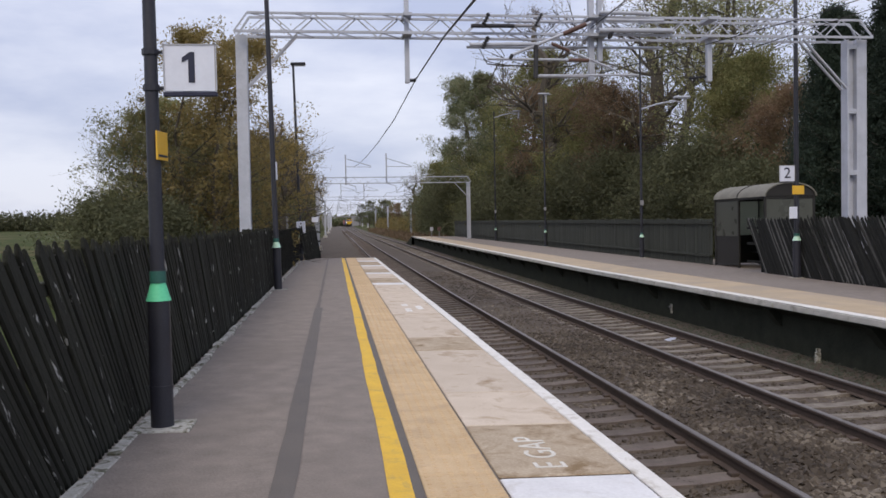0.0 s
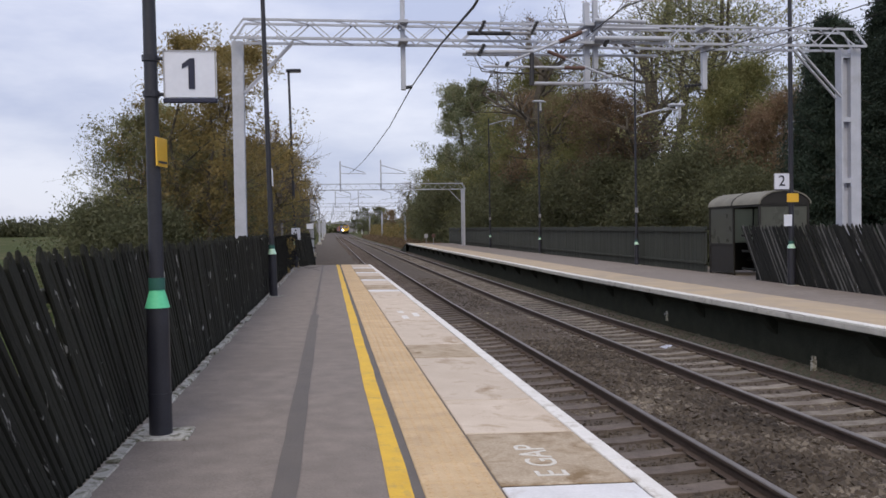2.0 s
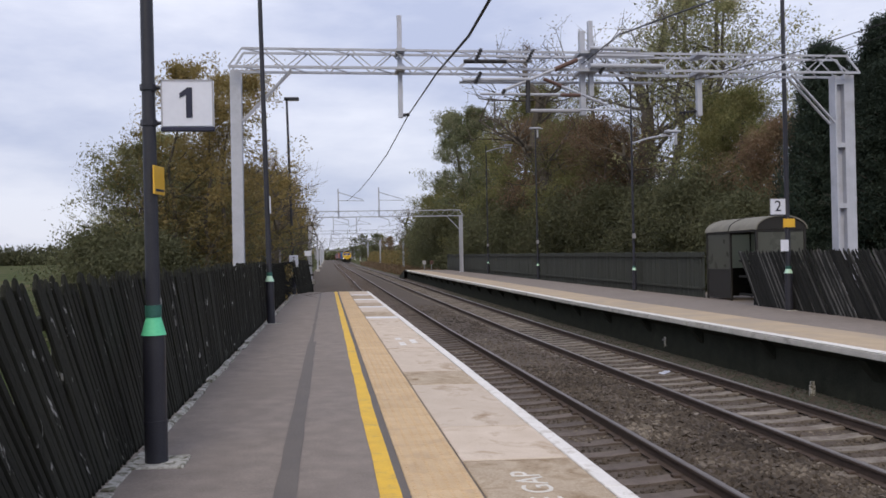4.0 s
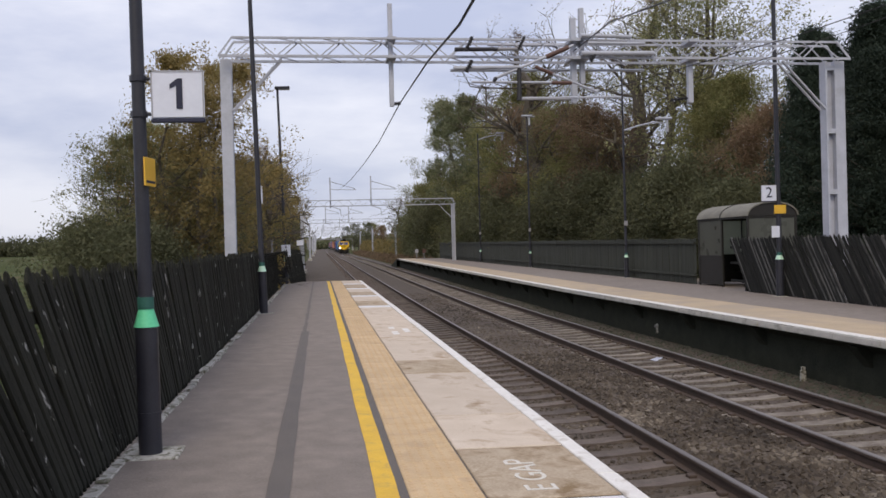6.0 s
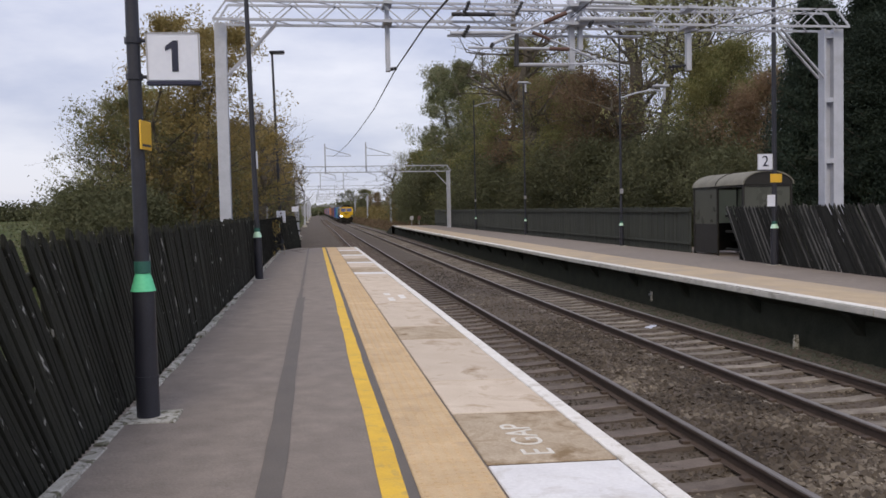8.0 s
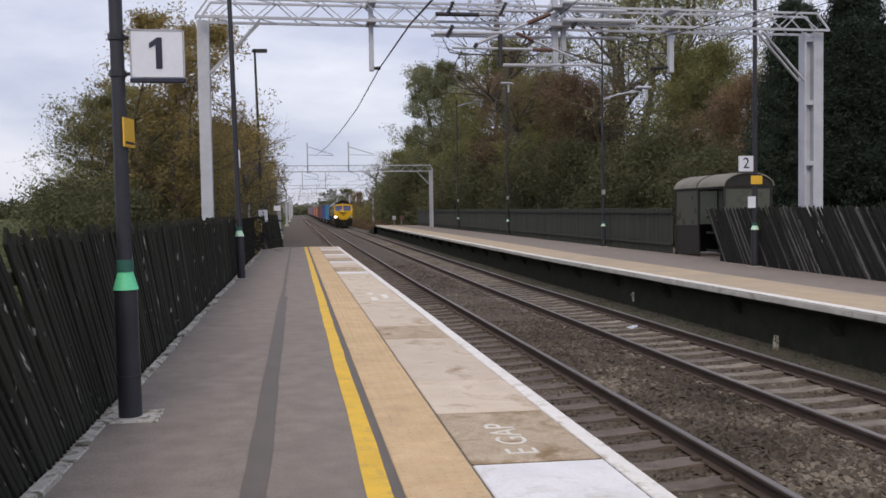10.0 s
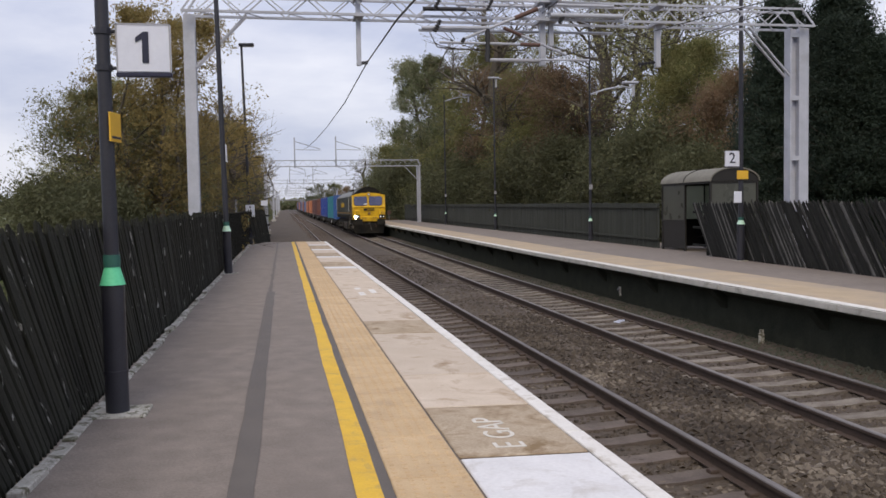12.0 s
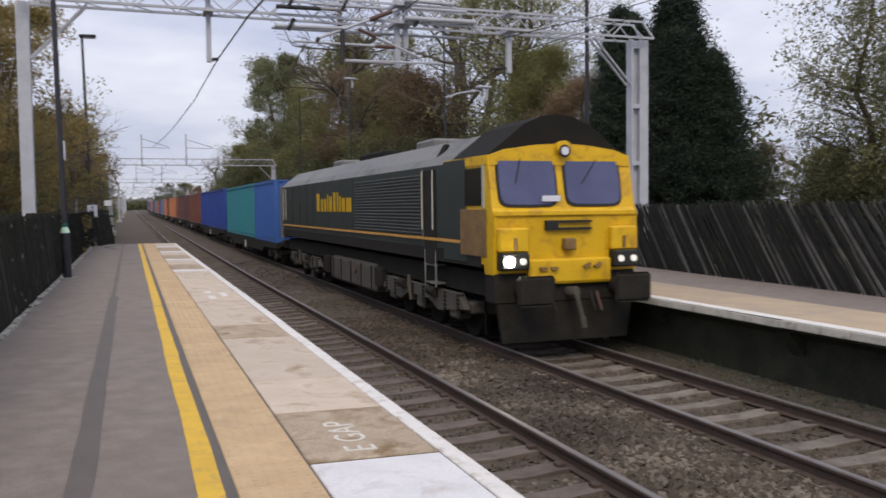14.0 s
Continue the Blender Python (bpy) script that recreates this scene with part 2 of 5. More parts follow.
M_SHGLASS = leaves("frosted_shelter_pane", [(0.42, 0.44, 0.38), (0.5, 0.52, 0.45)], 0.75)
M_BARK = material("tree_bark", (0.05, 0.043, 0.035), (0.12, 0.105, 0.085), 5, 0.95, 0.5, fine=30, stretch=(1, 1, 0.3))
M_GRASS = material("rough_grass_ground", (0.03, 0.042, 0.015), (0.07, 0.085, 0.034), 0.6, 0.95, 0.6, fine=14, stain=(0.13, 0.1, 0.06), stain_scale=0.12, stain_at=(0.5, 0.65), spec=0.03)
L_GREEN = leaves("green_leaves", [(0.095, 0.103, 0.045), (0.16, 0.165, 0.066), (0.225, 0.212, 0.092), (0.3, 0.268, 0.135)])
L_AUTUMN = leaves("autumn_leaves", [(0.125, 0.115, 0.05), (0.21, 0.172, 0.07), (0.3, 0.222, 0.085), (0.33, 0.27, 0.14)])
L_RUST = leaves("russet_leaves", [(0.12, 0.1, 0.064), (0.19, 0.138, 0.088), (0.24, 0.158, 0.102), (0.19, 0.178, 0.096)])
L_PALE = leaves("pale_willow_leaves", [(0.11, 0.125, 0.055), (0.19, 0.2, 0.09), (0.28, 0.27, 0.14), (0.34, 0.31, 0.17)])
# Near trees are silvery; on distant trees and woods this grey tone paints haze.
L_SILVER = leaves("grey_green_leaves", [(0.075, 0.088, 0.046), (0.125, 0.14, 0.072), (0.19, 0.195, 0.115), (0.28, 0.265, 0.165)])
L_DARK = leaves("ivy_dark_leaves", [(0.07, 0.078, 0.042), (0.11, 0.116, 0.062), (0.15, 0.146, 0.082)], 0.42)
L_CONIFER = leaves("cypress_foliage", [(0.018, 0.029, 0.021), (0.028, 0.043, 0.03), (0.044, 0.062, 0.043)], 0.3)


# ---- builders ----
def part(name, bm, mat, parent, label="", smooth=False):
    me = bpy.data.meshes.new(name)
    bm.to_mesh(me)
    bm.free()
    return part_of(name, me, mat, parent, label, smooth)


def part_of(name, me, mat, parent, label="", smooth=False):
    if mat and not me.materials:
        me.materials.append(mat)
    if smooth:
        me.polygons.foreach_set("use_smooth", [True] * len(me.polygons))
        me.set_sharp_from_angle(angle=radians(40))
    ob = new(name, me)
    ob.parent = parent
    if label:
        ob["label"] = label
    return ob


def thing(name, m, label, category, group="", kind=""):
    ob = new(name)
    ob.empty_display_size = 0.2
    ob.matrix_basis = m
    return tagged(ob, label, category, group, kind)


def box(bm, x0, x1, y0, y1, z0, z1, bevel=0.0):
    """An axis-aligned block, with its edges bevelled."""
    made = bmesh.ops.create_cube(bm, size=1)["verts"]
    for v in made:
        v.co = Vector((x0 + (v.co.x + 0.5) * (x1 - x0), y0 + (v.co.y + 0.5) * (y1 - y0), z0 + (v.co.z + 0.5) * (z1 - z0)))
    if bevel:
        edges = list({e for v in made for e in v.link_edges})
        bmesh.ops.bevel(bm, geom=edges, offset=bevel, segments=1, affect="EDGES")
    return bm


def rod(bm, p, q, r, r2=None, seg=10):
    """A round bar from p to q."""
    p, q = Vector(p), Vector(q)
    d = q - p
    m = Matrix.Translation((p + q) / 2) @ d.to_track_quat("Z", "Y").to_matrix().to_4x4()
    bmesh.ops.create_cone(bm, cap_ends=True, segments=seg, radius1=r, radius2=r if r2 is None else r2, depth=d.length, matrix=m)
    return bm


def bar(bm, p, q, w, h=None):
    """A square bar from p to q."""
    p, q = Vector(p), Vector(q)
    d = q - p
    m = Matrix.Translation((p + q) / 2) @ d.to_track_quat("Z", "Y").to_matrix().to_4x4() @ Matrix.Diagonal((w, h or w, d.length, 1))
    bmesh.ops.create_cube(bm, size=1, matrix=m)
    return bm


def prism(bm, outline, a, b, axis="y"):
    """Extrudes an outline of (u, v) along an axis from a to b."""
    def at(u, v, w):
        return (u, w, v) if axis == "y" else ((w, u, v) if axis == "x" else (u, v, w))
    lo = [bm.verts.new(at(u, v, a)) for u, v in outline]
    hi = [bm.verts.new(at(u, v, b)) for u, v in outline]
    n = len(outline)
    for i in range(n):
        bm.faces.new((lo[i], lo[(i + 1) % n], hi[(i + 1) % n], hi[i]))
    bm.faces.new(lo[::-1])
    bm.faces.new(hi)
    bmesh.ops.recalc_face_normals(bm, faces=bm.faces[:])
    return bm


def NEW():
    return bmesh.new()


def words(name, text, size, mat, parent, m, label="", depth=0.004):
    cu = bpy.data.curves.new(name, "FONT")
    cu.body, cu.size, cu.extrude, cu.align_x, cu.align_y = text, size, depth, "CENTER", "CENTER"
    tmp = bpy.data.objects.new(name, cu)
    me = bpy.data.meshes.new_from_object(tmp)
    bpy.data.objects.remove(tmp)
    ob = part_of(name, me, mat, parent, label)
    ob.matrix_basis = m
    return ob


TILT = math.tan(radians(1.0))


def grade(y):
    """The line climbs gently in the distance."""
    return float(np.interp(y, (28, 60, 111, 165, 215, 270, 329, 413, 480), (0, 0.15, 0.4, 0.55, 0.72, 1.12, 1.6, 2.07, 2.25)))


def deck(x, y=0.0):
    """Height of both platforms' surfaces: they fall one in fifty-seven across the line; the far one climbs with the track."""
    return -TILT * x - (0.07 - grade(y) if x > 4 else 0.0)


NEAR_X, FAR_X = 1.45, 5.05
NEAR_TOP, FAR_TOP = -0.955, -1.043
P1_END, P2_END, P2_EDGE = 36.6, 92.0, 6.45

# ---- ground, track and platforms ----
def ground_height(x, y):
    left = min(max((-4.2 - x) / 3.0, 0), 1)
    right = min(max((x - 8.5) / 4.0, 0), 1) if y < 100 else min(max((x - 8.0) / 8.0, 0), 1)
    field = min(max((-12 - x) / 40, 0), 1) * min(max((y - 50) / 280, 0), 1) * 1.15      # the fields climb away from the line
    return -1.42 + 0.55 * left + 1.0 * right + grade(y) * (1 if abs(x) < 60 else 0.7) + field


def build_ground():
    xs = [-2500, -1200, -600, -300, -150, -80, -45, -30, -20, -14, -10, -7.5, -5.5, -4.2, -3, -1, 2, 5, 7, 8.5, 10, 12.5, 15, 19, 25, 35, 60, 120, 250, 600, 1500, 2500]
    ys = [-600, -200, -60, -20, 0, 10, 20, 30, 40, 55, 70, 85, 99, 101, 120, 140, 170, 200, 240, 280, 320, 360, 400, 440, 600, 900, 1500, 3000]
    bm = NEW()
    g = [[bm.verts.new((x, y, ground_height(x, y) + (noise.noise((x * 0.2, y * 0.2, 0)) * 0.12 if abs(x - 3) > 8 else 0))) for x in xs] for y in ys]
    for j in range(len(ys) - 1):
        for i in range(len(xs) - 1):
            bm.faces.new((g[j][i], g[j][i + 1], g[j + 1][i + 1], g[j + 1][i]))
    ob = part("ground", bm, M_GRASS, None, smooth=True)
    tagged(ob, "rough grass and bare earth beside the railway", "ground", kind="structure")


build_ground()

# height of the stones across the line
CROSS = [(-4.4, -1.40), (-2.2, -1.37), (-0.3, -1.2), (0.2, -1.13), (0.6, -1.13), (0.85, -1.15), (1.45, -1.16), (2.05, -1.15), (2.3, -1.125), (2.75, -1.1), (3.3, -1.11),
         (3.8, -1.17), (4.2, -1.22), (4.45, -1.24), (5.05, -1.248), (5.65, -1.24), (5.9, -1.22), (6.35, -1.18), (6.9, -1.1), (7.9, -1.4)]


def build_bed():
    """The ballast bed under both tracks, with a shoulder on each side."""
    ys = [-14 + 0.5 * k for k in range(120)] + [46 + 4 * k for k in range(25)] + [150 + 15 * k for k in range(60)]
    bm = NEW()
    rows = [[bm.verts.new((x, y, z + grade(y) + noise.noise((x * 1.7, y * 1.7, 3)) * 0.018)) for x, z in CROSS] for y in ys]
    for j in range(len(ys) - 1):
        for i in range(len(CROSS) - 1):
            bm.faces.new((rows[j][i], rows[j][i + 1], rows[j + 1][i + 1], rows[j + 1][i]))
    tagged(part("ballast_bed", bm, M_BALLAST, None, smooth=True), "brown crushed stone ballast bed under both tracks", "ballast", kind="structure")


build_bed()


def scatter_stones(count, seed, x0, x1, y0, y1, size, name, mat=None, label="loose brown and grey ballast stones between the rails"):
    """Loose stones as one mesh of rough octahedra."""
    r = np.random.default_rng(seed)
    y = y0 + (y1 - y0) * r.random(count) ** 1.7
    x = x0 + (x1 - x0) * r.random(count)
    s = size * (0.5 + r.random(count))
    base = np.array([(1, 0, 0), (0, 1, 0), (-1, 0, 0), (0, -1, 0), (0, 0, 0.75), (0, 0, -0.75)], float)
    v = base[None] * (0.6 + 0.7 * r.random((count, 6, 1)))
    a, b = r.random(count) * 6.28, (r.random(count) - 0.5) * 1.6
    ca, sa, cb, sb = np.cos(a), np.sin(a), np.cos(b), np.sin(b)
    vx, vy, vz = v[..., 0], v[..., 1], v[..., 2]
    vx, vz = vx * cb[:, None] - vz * sb[:, None], vx * sb[:, None] + vz * cb[:, None]
    vx, vy = vx * ca[:, None] - vy * sa[:, None], vx * sa[:, None] + vy * ca[:, None]
    out = np.stack([vx * s[:, None] + x[:, None], vy * s[:, None] + y[:, None], vz * s[:, None] + 0], -1)
    ground = np.interp(x, [c[0] for c in CROSS], [c[1] for c in CROSS]) - 0.012 + np.array([grade(v) for v in y])
    out[..., 2] += ground[:, None] + 0.012 * r.random(count)[:, None]
    tri = np.array([(0, 1, 4), (1, 2, 4), (2, 3, 4), (3, 0, 4), (1, 0, 5), (2, 1, 5), (3, 2, 5), (0, 3, 5)])
    faces = (np.arange(count)[:, None, None] * 6 + tri[None]).reshape(-1, 3)
    me = bpy.data.meshes.new(name)
    me.from_pydata(out.reshape(-1, 3).tolist(), [], faces.tolist())
    tagged(part_of(name, me, mat or M_STONE, None), label, "stones", kind="stuff")


scatter_stones(36000, 5, 0.1, 6.2, 5.5, 44.0, 0.031, "ballast_stones")
scatter_stones(6500, 6, 2.35, 4.25, 5.5, 19.0, 0.05, "coarse_ballast_stones", label="coarse grey-brown ballast stones between the two tracks")
scatter_stones(9000, 7, 6.08, 6.78, 5.5, 60.0, 0.034, "shoulder_stones", M_MOSSY, "mossy grey-green stones along the platform wall")

LINE_YS = [-14.0 + 2 * k for k in range(70)] + [126 + 8 * k for k in range(90)]


def build_track(x, top, sleeper_mat, label, word):
    track = thing("railway_track", pose(x, 0, top), label, "railway track")
    for side in (-1, 1):
        c = side * 0.7525
        head = [(-0.036, -0.012), (-0.03, 0), (0.03, 0), (0.036, -0.012), (0.036, -0.04), (0.01, -0.052), (0.01, -0.135), (0.07, -0.15), (0.07, -0.16),
                (-0.07, -0.16), (-0.07, -0.15), (-0.01, -0.135), (-0.01, -0.052), (-0.036, -0.04)]
        bm = NEW()
        rows = [[bm.verts.new((c + u, y, v + grade(y))) for u, v in head] for y in LINE_YS]
        n = len(head)
        for j in range(len(rows) - 1):
            for i in range(n):
                f = bm.faces.new((rows[j][i], rows[j][(i + 1) % n], rows[j + 1][(i + 1) % n], rows[j + 1][i]))
                f.material_index = 1 if i in (0, 1, 2) else 0
        bmesh.ops.recalc_face_normals(bm, faces=bm.faces[:])
        rail = part("rail", bm, M_RAIL, track)
        rail.data.materials.append(M_RAILTOP)
    # sleepers: a dished concrete block, shared by all near ones
    bm = NEW()
    prism(bm, [(-1.25, -0.3), (1.25, -0.3), (1.25, -0.165), (0.95, -0.15), (0.55, -0.15), (0.25, -0.175), (-0.25, -0.175), (-0.55, -0.15), (-0.95, -0.15), (-1.25, -0.165)], -0.13, 0.13)
    me = bpy.data.meshes.new("sleeper")
    bm.to_mesh(me)
    bm.free()
    me.materials.append(sleeper_mat)
    bm = NEW()
    box(bm, -0.045, 0.045, -0.05, 0.05, -0.16, -0.115, 0.008)
    clip = bpy.data.meshes.new("rail_clip")
    bm.to_mesh(clip)
    bm.free()
    clip.materials.append(M_RAIL)
    r = random.Random(word)
    far = NEW()
    for k in range(820):
        y = -9.0 + 0.65 * k
        if k < 150:
            ob = part_of("sleeper", me, None, track)
            ob.matrix_basis = pose(r.uniform(-0.02, 0.02), y + r.uniform(-0.02, 0.02), grade(y) + r.uniform(-0.012, 0.002), 0, 0, r.uniform(-0.6, 0.6))
            for u in (-0.8625, -0.6425, 0.6425, 0.8625) if 10 < k < 50 else ():
                part_of("rail_clip", clip, None, ob).location.x = u
        elif y < 260:
            box(far, -1.25, 1.25, y - 0.13, y + 0.13, grade(y) - 0.3, grade(y) - 0.152)
    part("far_sleepers", far, sleeper_mat, track)["kind"] = "stuff"
    return track


build_track(NEAR_X, NEAR_TOP, M_SLEEPD, "near railway track with dark stained sleepers beside platform", 3)
build_track(FAR_X, FAR_TOP, M_SLEEP, "railway track with pale concrete sleepers beside far platform", 8)


def strip(name, mat, x0, x1, y0, y1, lift, label, category, parent=None, wobble=0.0, step=0.5, kind="structure"):
    """A thin painted or laid strip on a platform."""
    n = max(2, int((y1 - y0) / step) + 1)
    bm = NEW()
    rows = []
    for k in range(n):
        y = y0 + (y1 - y0) * k / (n - 1)
        w0, w1 = wobble * noise.noise((y * 1.3, 1, x0)), wobble * noise.noise((y * 1.3, 7, x1))
        rows.append([bm.verts.new((x0 + w0, y, deck(x0, y) + lift)), bm.verts.new((x1 + w1, y, deck(x1, y) + lift))])
    for a, b in zip(rows, rows[1:]):
        bm.faces.new((a[0], a[1], b[1], b[0]))
    ob = part(name, bm, mat, parent)
    if parent is None:
        tagged(ob, label, category, kind=kind)
    elif label:
        ob["label"] = label
    return ob


def build_platform(name, x_edge, x_back, y0, y1, side, label):
    """Platform body: slab, corbelled wall below the edge, and a ramp at its end."""
    lo, hi = min(x_edge, x_back), max(x_edge, x_back)
    inset = 0.32 * side
    bm = NEW()
    outline = [(x_back, -1.6), (x_back, deck(x_back)), (x_edge + side * 0.02, deck(x_edge)), (x_edge + side * 0.02, deck(x_edge) - 0.13), (x_edge + side * 0.18, deck(x_edge) - 0.16),
               (x_edge + inset, deck(x_edge) - 0.26), (x_edge + inset, -1.6)]
    ys = [y0] + [y for y in range(28, 100, 4) if side > 0 and y < y1] + [y1]
    rows = [[bm.verts.new((u, y, v + (grade(y) if side > 0 else 0.0))) for u, v in outline] for y in ys]
    n = len(outline)
    for p, q in zip(rows, rows[1:]):
        for i in range(n):
            bm.faces.new((p[i], p[(i + 1) % n], q[(i + 1) % n], q[i]))
    bm.faces.new(rows[0])
    bm.faces.new(rows[-1])
    # ramp
    a = [bm.verts.new((x, y1 + 0.01, deck(x, y1))) for x in (lo, hi)] + [bm.verts.new((x, y1 + 9, -1.3 + (grade(y1) if side > 0 else 0.0))) for x in (hi, lo)]
    bm.faces.new(a)
    b = [bm.verts.new((x, y1 + 0.01, -1.6)) for x in (lo, hi)]
    bm.faces.new((a[0], a[3], b[0]))
    bm.faces.new((a[1], b[1], a[2]))
    bmesh.ops.recalc_face_normals(bm, faces=bm.faces[:])
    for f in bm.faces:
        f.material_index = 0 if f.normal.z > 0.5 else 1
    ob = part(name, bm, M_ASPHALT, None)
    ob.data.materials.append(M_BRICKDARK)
    return tagged(ob, label, "platform", kind="structure")


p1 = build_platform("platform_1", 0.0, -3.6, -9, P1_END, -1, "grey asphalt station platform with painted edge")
p2 = build_platform("platform_2", P2_EDGE, 14.2, -9, P2_END, 1, "opposite asphalt platform above a dark wall")

# markings and paving of platform one
strip("yellow_line", M_YELLOW, -1.447, -1.325, -9, P1_END, 0.004, "worn yellow safety line painted along the platform", "painted line", wobble=0.012)
strip("tar_joint", M_TAR, -1.325, -1.272, -9, P1_END, 0.0035, "dark tar joint beside the yellow line", "joint", wobble=0.01)
strip("tar_patch", M_TAR, -2.055, -1.925, -9, 14.4, 0.004, "dark reinstated trench strip in the asphalt", "trench patch", wobble=0.02)
strip("tar_seam", M_TAR, -2.03, -1.975, 14.4, P1_END, 0.0035, "thin dark seam in the asphalt", "seam", wobble=0.03)


def slab_mesh(name, w, l, h, mat, studs=False):
    """A paving slab with chamfered top edges; its origin is the middle of the underside."""
    bm = box(NEW(), -w / 2, w / 2, -l / 2, l / 2, 0, h, 0.006)
    if studs:
        for i in range(6):
            for j in range(6):
                m = Matrix.Translation((-w / 2 + w * (i + 0.5) / 6, -l / 2 + l * (j + 0.5) / 6, h + 0.0025))
                bmesh.ops.create_cone(bm, cap_ends=True, segments=6, radius1=0.017, radius2=0.011, depth=0.006, matrix=m)
    me = bpy.data.meshes.new(name)
    bm.to_mesh(me)
    bm.free()
    me.materials.append(mat)
    return me


def lay(name, me, x, y, parent, lift=0.0, turn=0.0):
    ob = part_of(name, me, None, parent)
    ob.matrix_basis = pose(x, y, deck(x) + lift, 0, 1.0, turn)
    return ob


rp = random.Random(12)
tile = slab_mesh("tactile_tile", 0.408, 0.396, 0.012, M_TACTILE, True)
for k in range(-18, 96):
    lay("tactile_tile", tile, -1.064, -1.6 + 0.4 * k, p1, rp.uniform(-0.0015, 0.0015), rp.uniform(-0.3, 0.3))
# coping slabs, some painted white
JOINTS = [-8.9, -6.1, -3.0, -0.2, 2.15, 4.49, 5.68, 6.84, 9.22, 10.31, 12.93, 15.2, 17.6, 19.75, 20.4, 22.3, 24.3, 24.9, 26.9, 28.8, 29.6, 32.6, 33.4, P1_END]
WHITES = (-0.2, 2.15, 19.75, 24.3, 28.8, 32.6)
for a, b in zip(JOINTS, JOINTS[1:]):
    painted = a in WHITES
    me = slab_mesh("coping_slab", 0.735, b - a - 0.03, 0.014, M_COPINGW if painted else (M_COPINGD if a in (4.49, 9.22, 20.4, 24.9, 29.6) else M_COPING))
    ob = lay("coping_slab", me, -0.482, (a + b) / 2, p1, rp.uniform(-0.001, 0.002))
    if painted:
        ob["label"] = "white-painted slab"
for k in range(-2, 15):
    y0 = -3.0 + 2.64 * k
    me = slab_mesh("edge_stone", 0.112, 2.632, 0.018, M_WHITE)
    lay("edge_stone", me, -0.054 + rp.uniform(-0.004, 0.004), y0 + 1.32, p1)
# painted words on the coping, and a worn set further along
words("painted_words", "E GAP", 0.265, M_LETTER, p1, Matrix.Translation((-0.51, 4.98, deck(-0.51) + 0.0165)) @ pose(0, 0, 0, 0, 1, 0) @ pose(0, 0, 0, 0, 0, 90), "worn white stencilled letters", 0.0015)
bm = NEW()
for u, v, l in ((-0.55, 13.7, 0.5), (-0.34, 14.1, 0.62), (-0.55, 14.6, 0.35)):
    box(bm, u - 0.05, u + 0.05, v - l / 2, v + l / 2, deck(u) + 0.013, deck(u) + 0.0165)
part("painted_bars", bm, M_WHITE, p1, "worn white stencilled marks")

# edging below the fence of platform one
bm = NEW()
r = random.Random(4)
y = -6.0
edging = thing("concrete_edging", pose(0, 0, 0), "broken pale concrete edging under the paling fence", "edging", kind="structure")
while y < P1_END - 2:
    l = r.uniform(0.18, 0.6)
    me = slab_mesh("edging_block", r.uniform(0.05, 0.09), l - r.uniform(0.02, 0.1), r.uniform(0.012, 0.045), M_EDGING)
    ob = part_of("edging_block", me, None, edging)
    ob.matrix_basis = pose(-3.035 + r.uniform(-0.016, 0.014), y + l / 2, deck(-3.03) - 0.004, 0, 1, r.uniform(-2.0, 2.0))
    y += l

# paving of platform two
strip("white_edge_line", M_WHITE, P2_EDGE + 0.005, P2_EDGE + 0.27, -9, P2_END, 0.012, "white painted edge of the opposite platform", "painted line")
strip("tactile_strip", M_TACTILE2, P2_EDGE + 0.27, P2_EDGE + 1.95, -9, P2_END, 0.009, "buff tactile strip of the opposite platform", "tactile paving")
edge2 = thing("edge_coping", pose(P2_EDGE, 0, deck(P2_EDGE)), "row of pale concrete edge stones on the opposite platform", "coping", kind="structure")
me = slab_mesh("edge_stone", 0.10, 1.19, 0.1, M_CONCRETE)
for k in range(80):
    ob = part_of("edge_stone", me, None, edge2)
    ob.matrix_basis = pose(0.03 + r.uniform(-0.006, 0.006), -7 + 1.2 * k, grade(-7 + 1.2 * k) - 0.1 + r.uniform(-0.004, 0.004), 0, 1, r.uniform(-0.2, 0.2))
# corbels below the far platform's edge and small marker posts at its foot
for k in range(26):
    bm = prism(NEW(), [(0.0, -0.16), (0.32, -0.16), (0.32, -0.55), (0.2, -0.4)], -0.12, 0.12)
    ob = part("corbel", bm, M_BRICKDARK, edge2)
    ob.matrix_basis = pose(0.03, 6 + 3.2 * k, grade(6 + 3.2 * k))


def marker_post(x, y):
    t = thing("marker_post", pose(x, y, -1.16), "short pale concrete marker post beside the track", "marker post")
    part("post", box(NEW(), -0.045, 0.045, -0.04, 0.04, 0, 0.2, 0.012), M_EDGING, t)
    part("cap", box(NEW(), -0.03, 0.03, -0.045, 0.03, 0.2, 0.27, 0.01), M_EDGING, t)


def wall_bracket(x, y, z):
    t = thing("wall_bracket", pose(x, y, z), "small pale bracket fixed to the dark platform wall", "bracket")
    part("plate", box(NEW(), -0.02, 0.03, -0.035, 0.035, 0, 0.24, 0.006), M_EDGING, t)
    part("hook", box(NEW(), -0.07, -0.02, -0.02, 0.02, 0.15, 0.2, 0.006), M_STEELD, t)


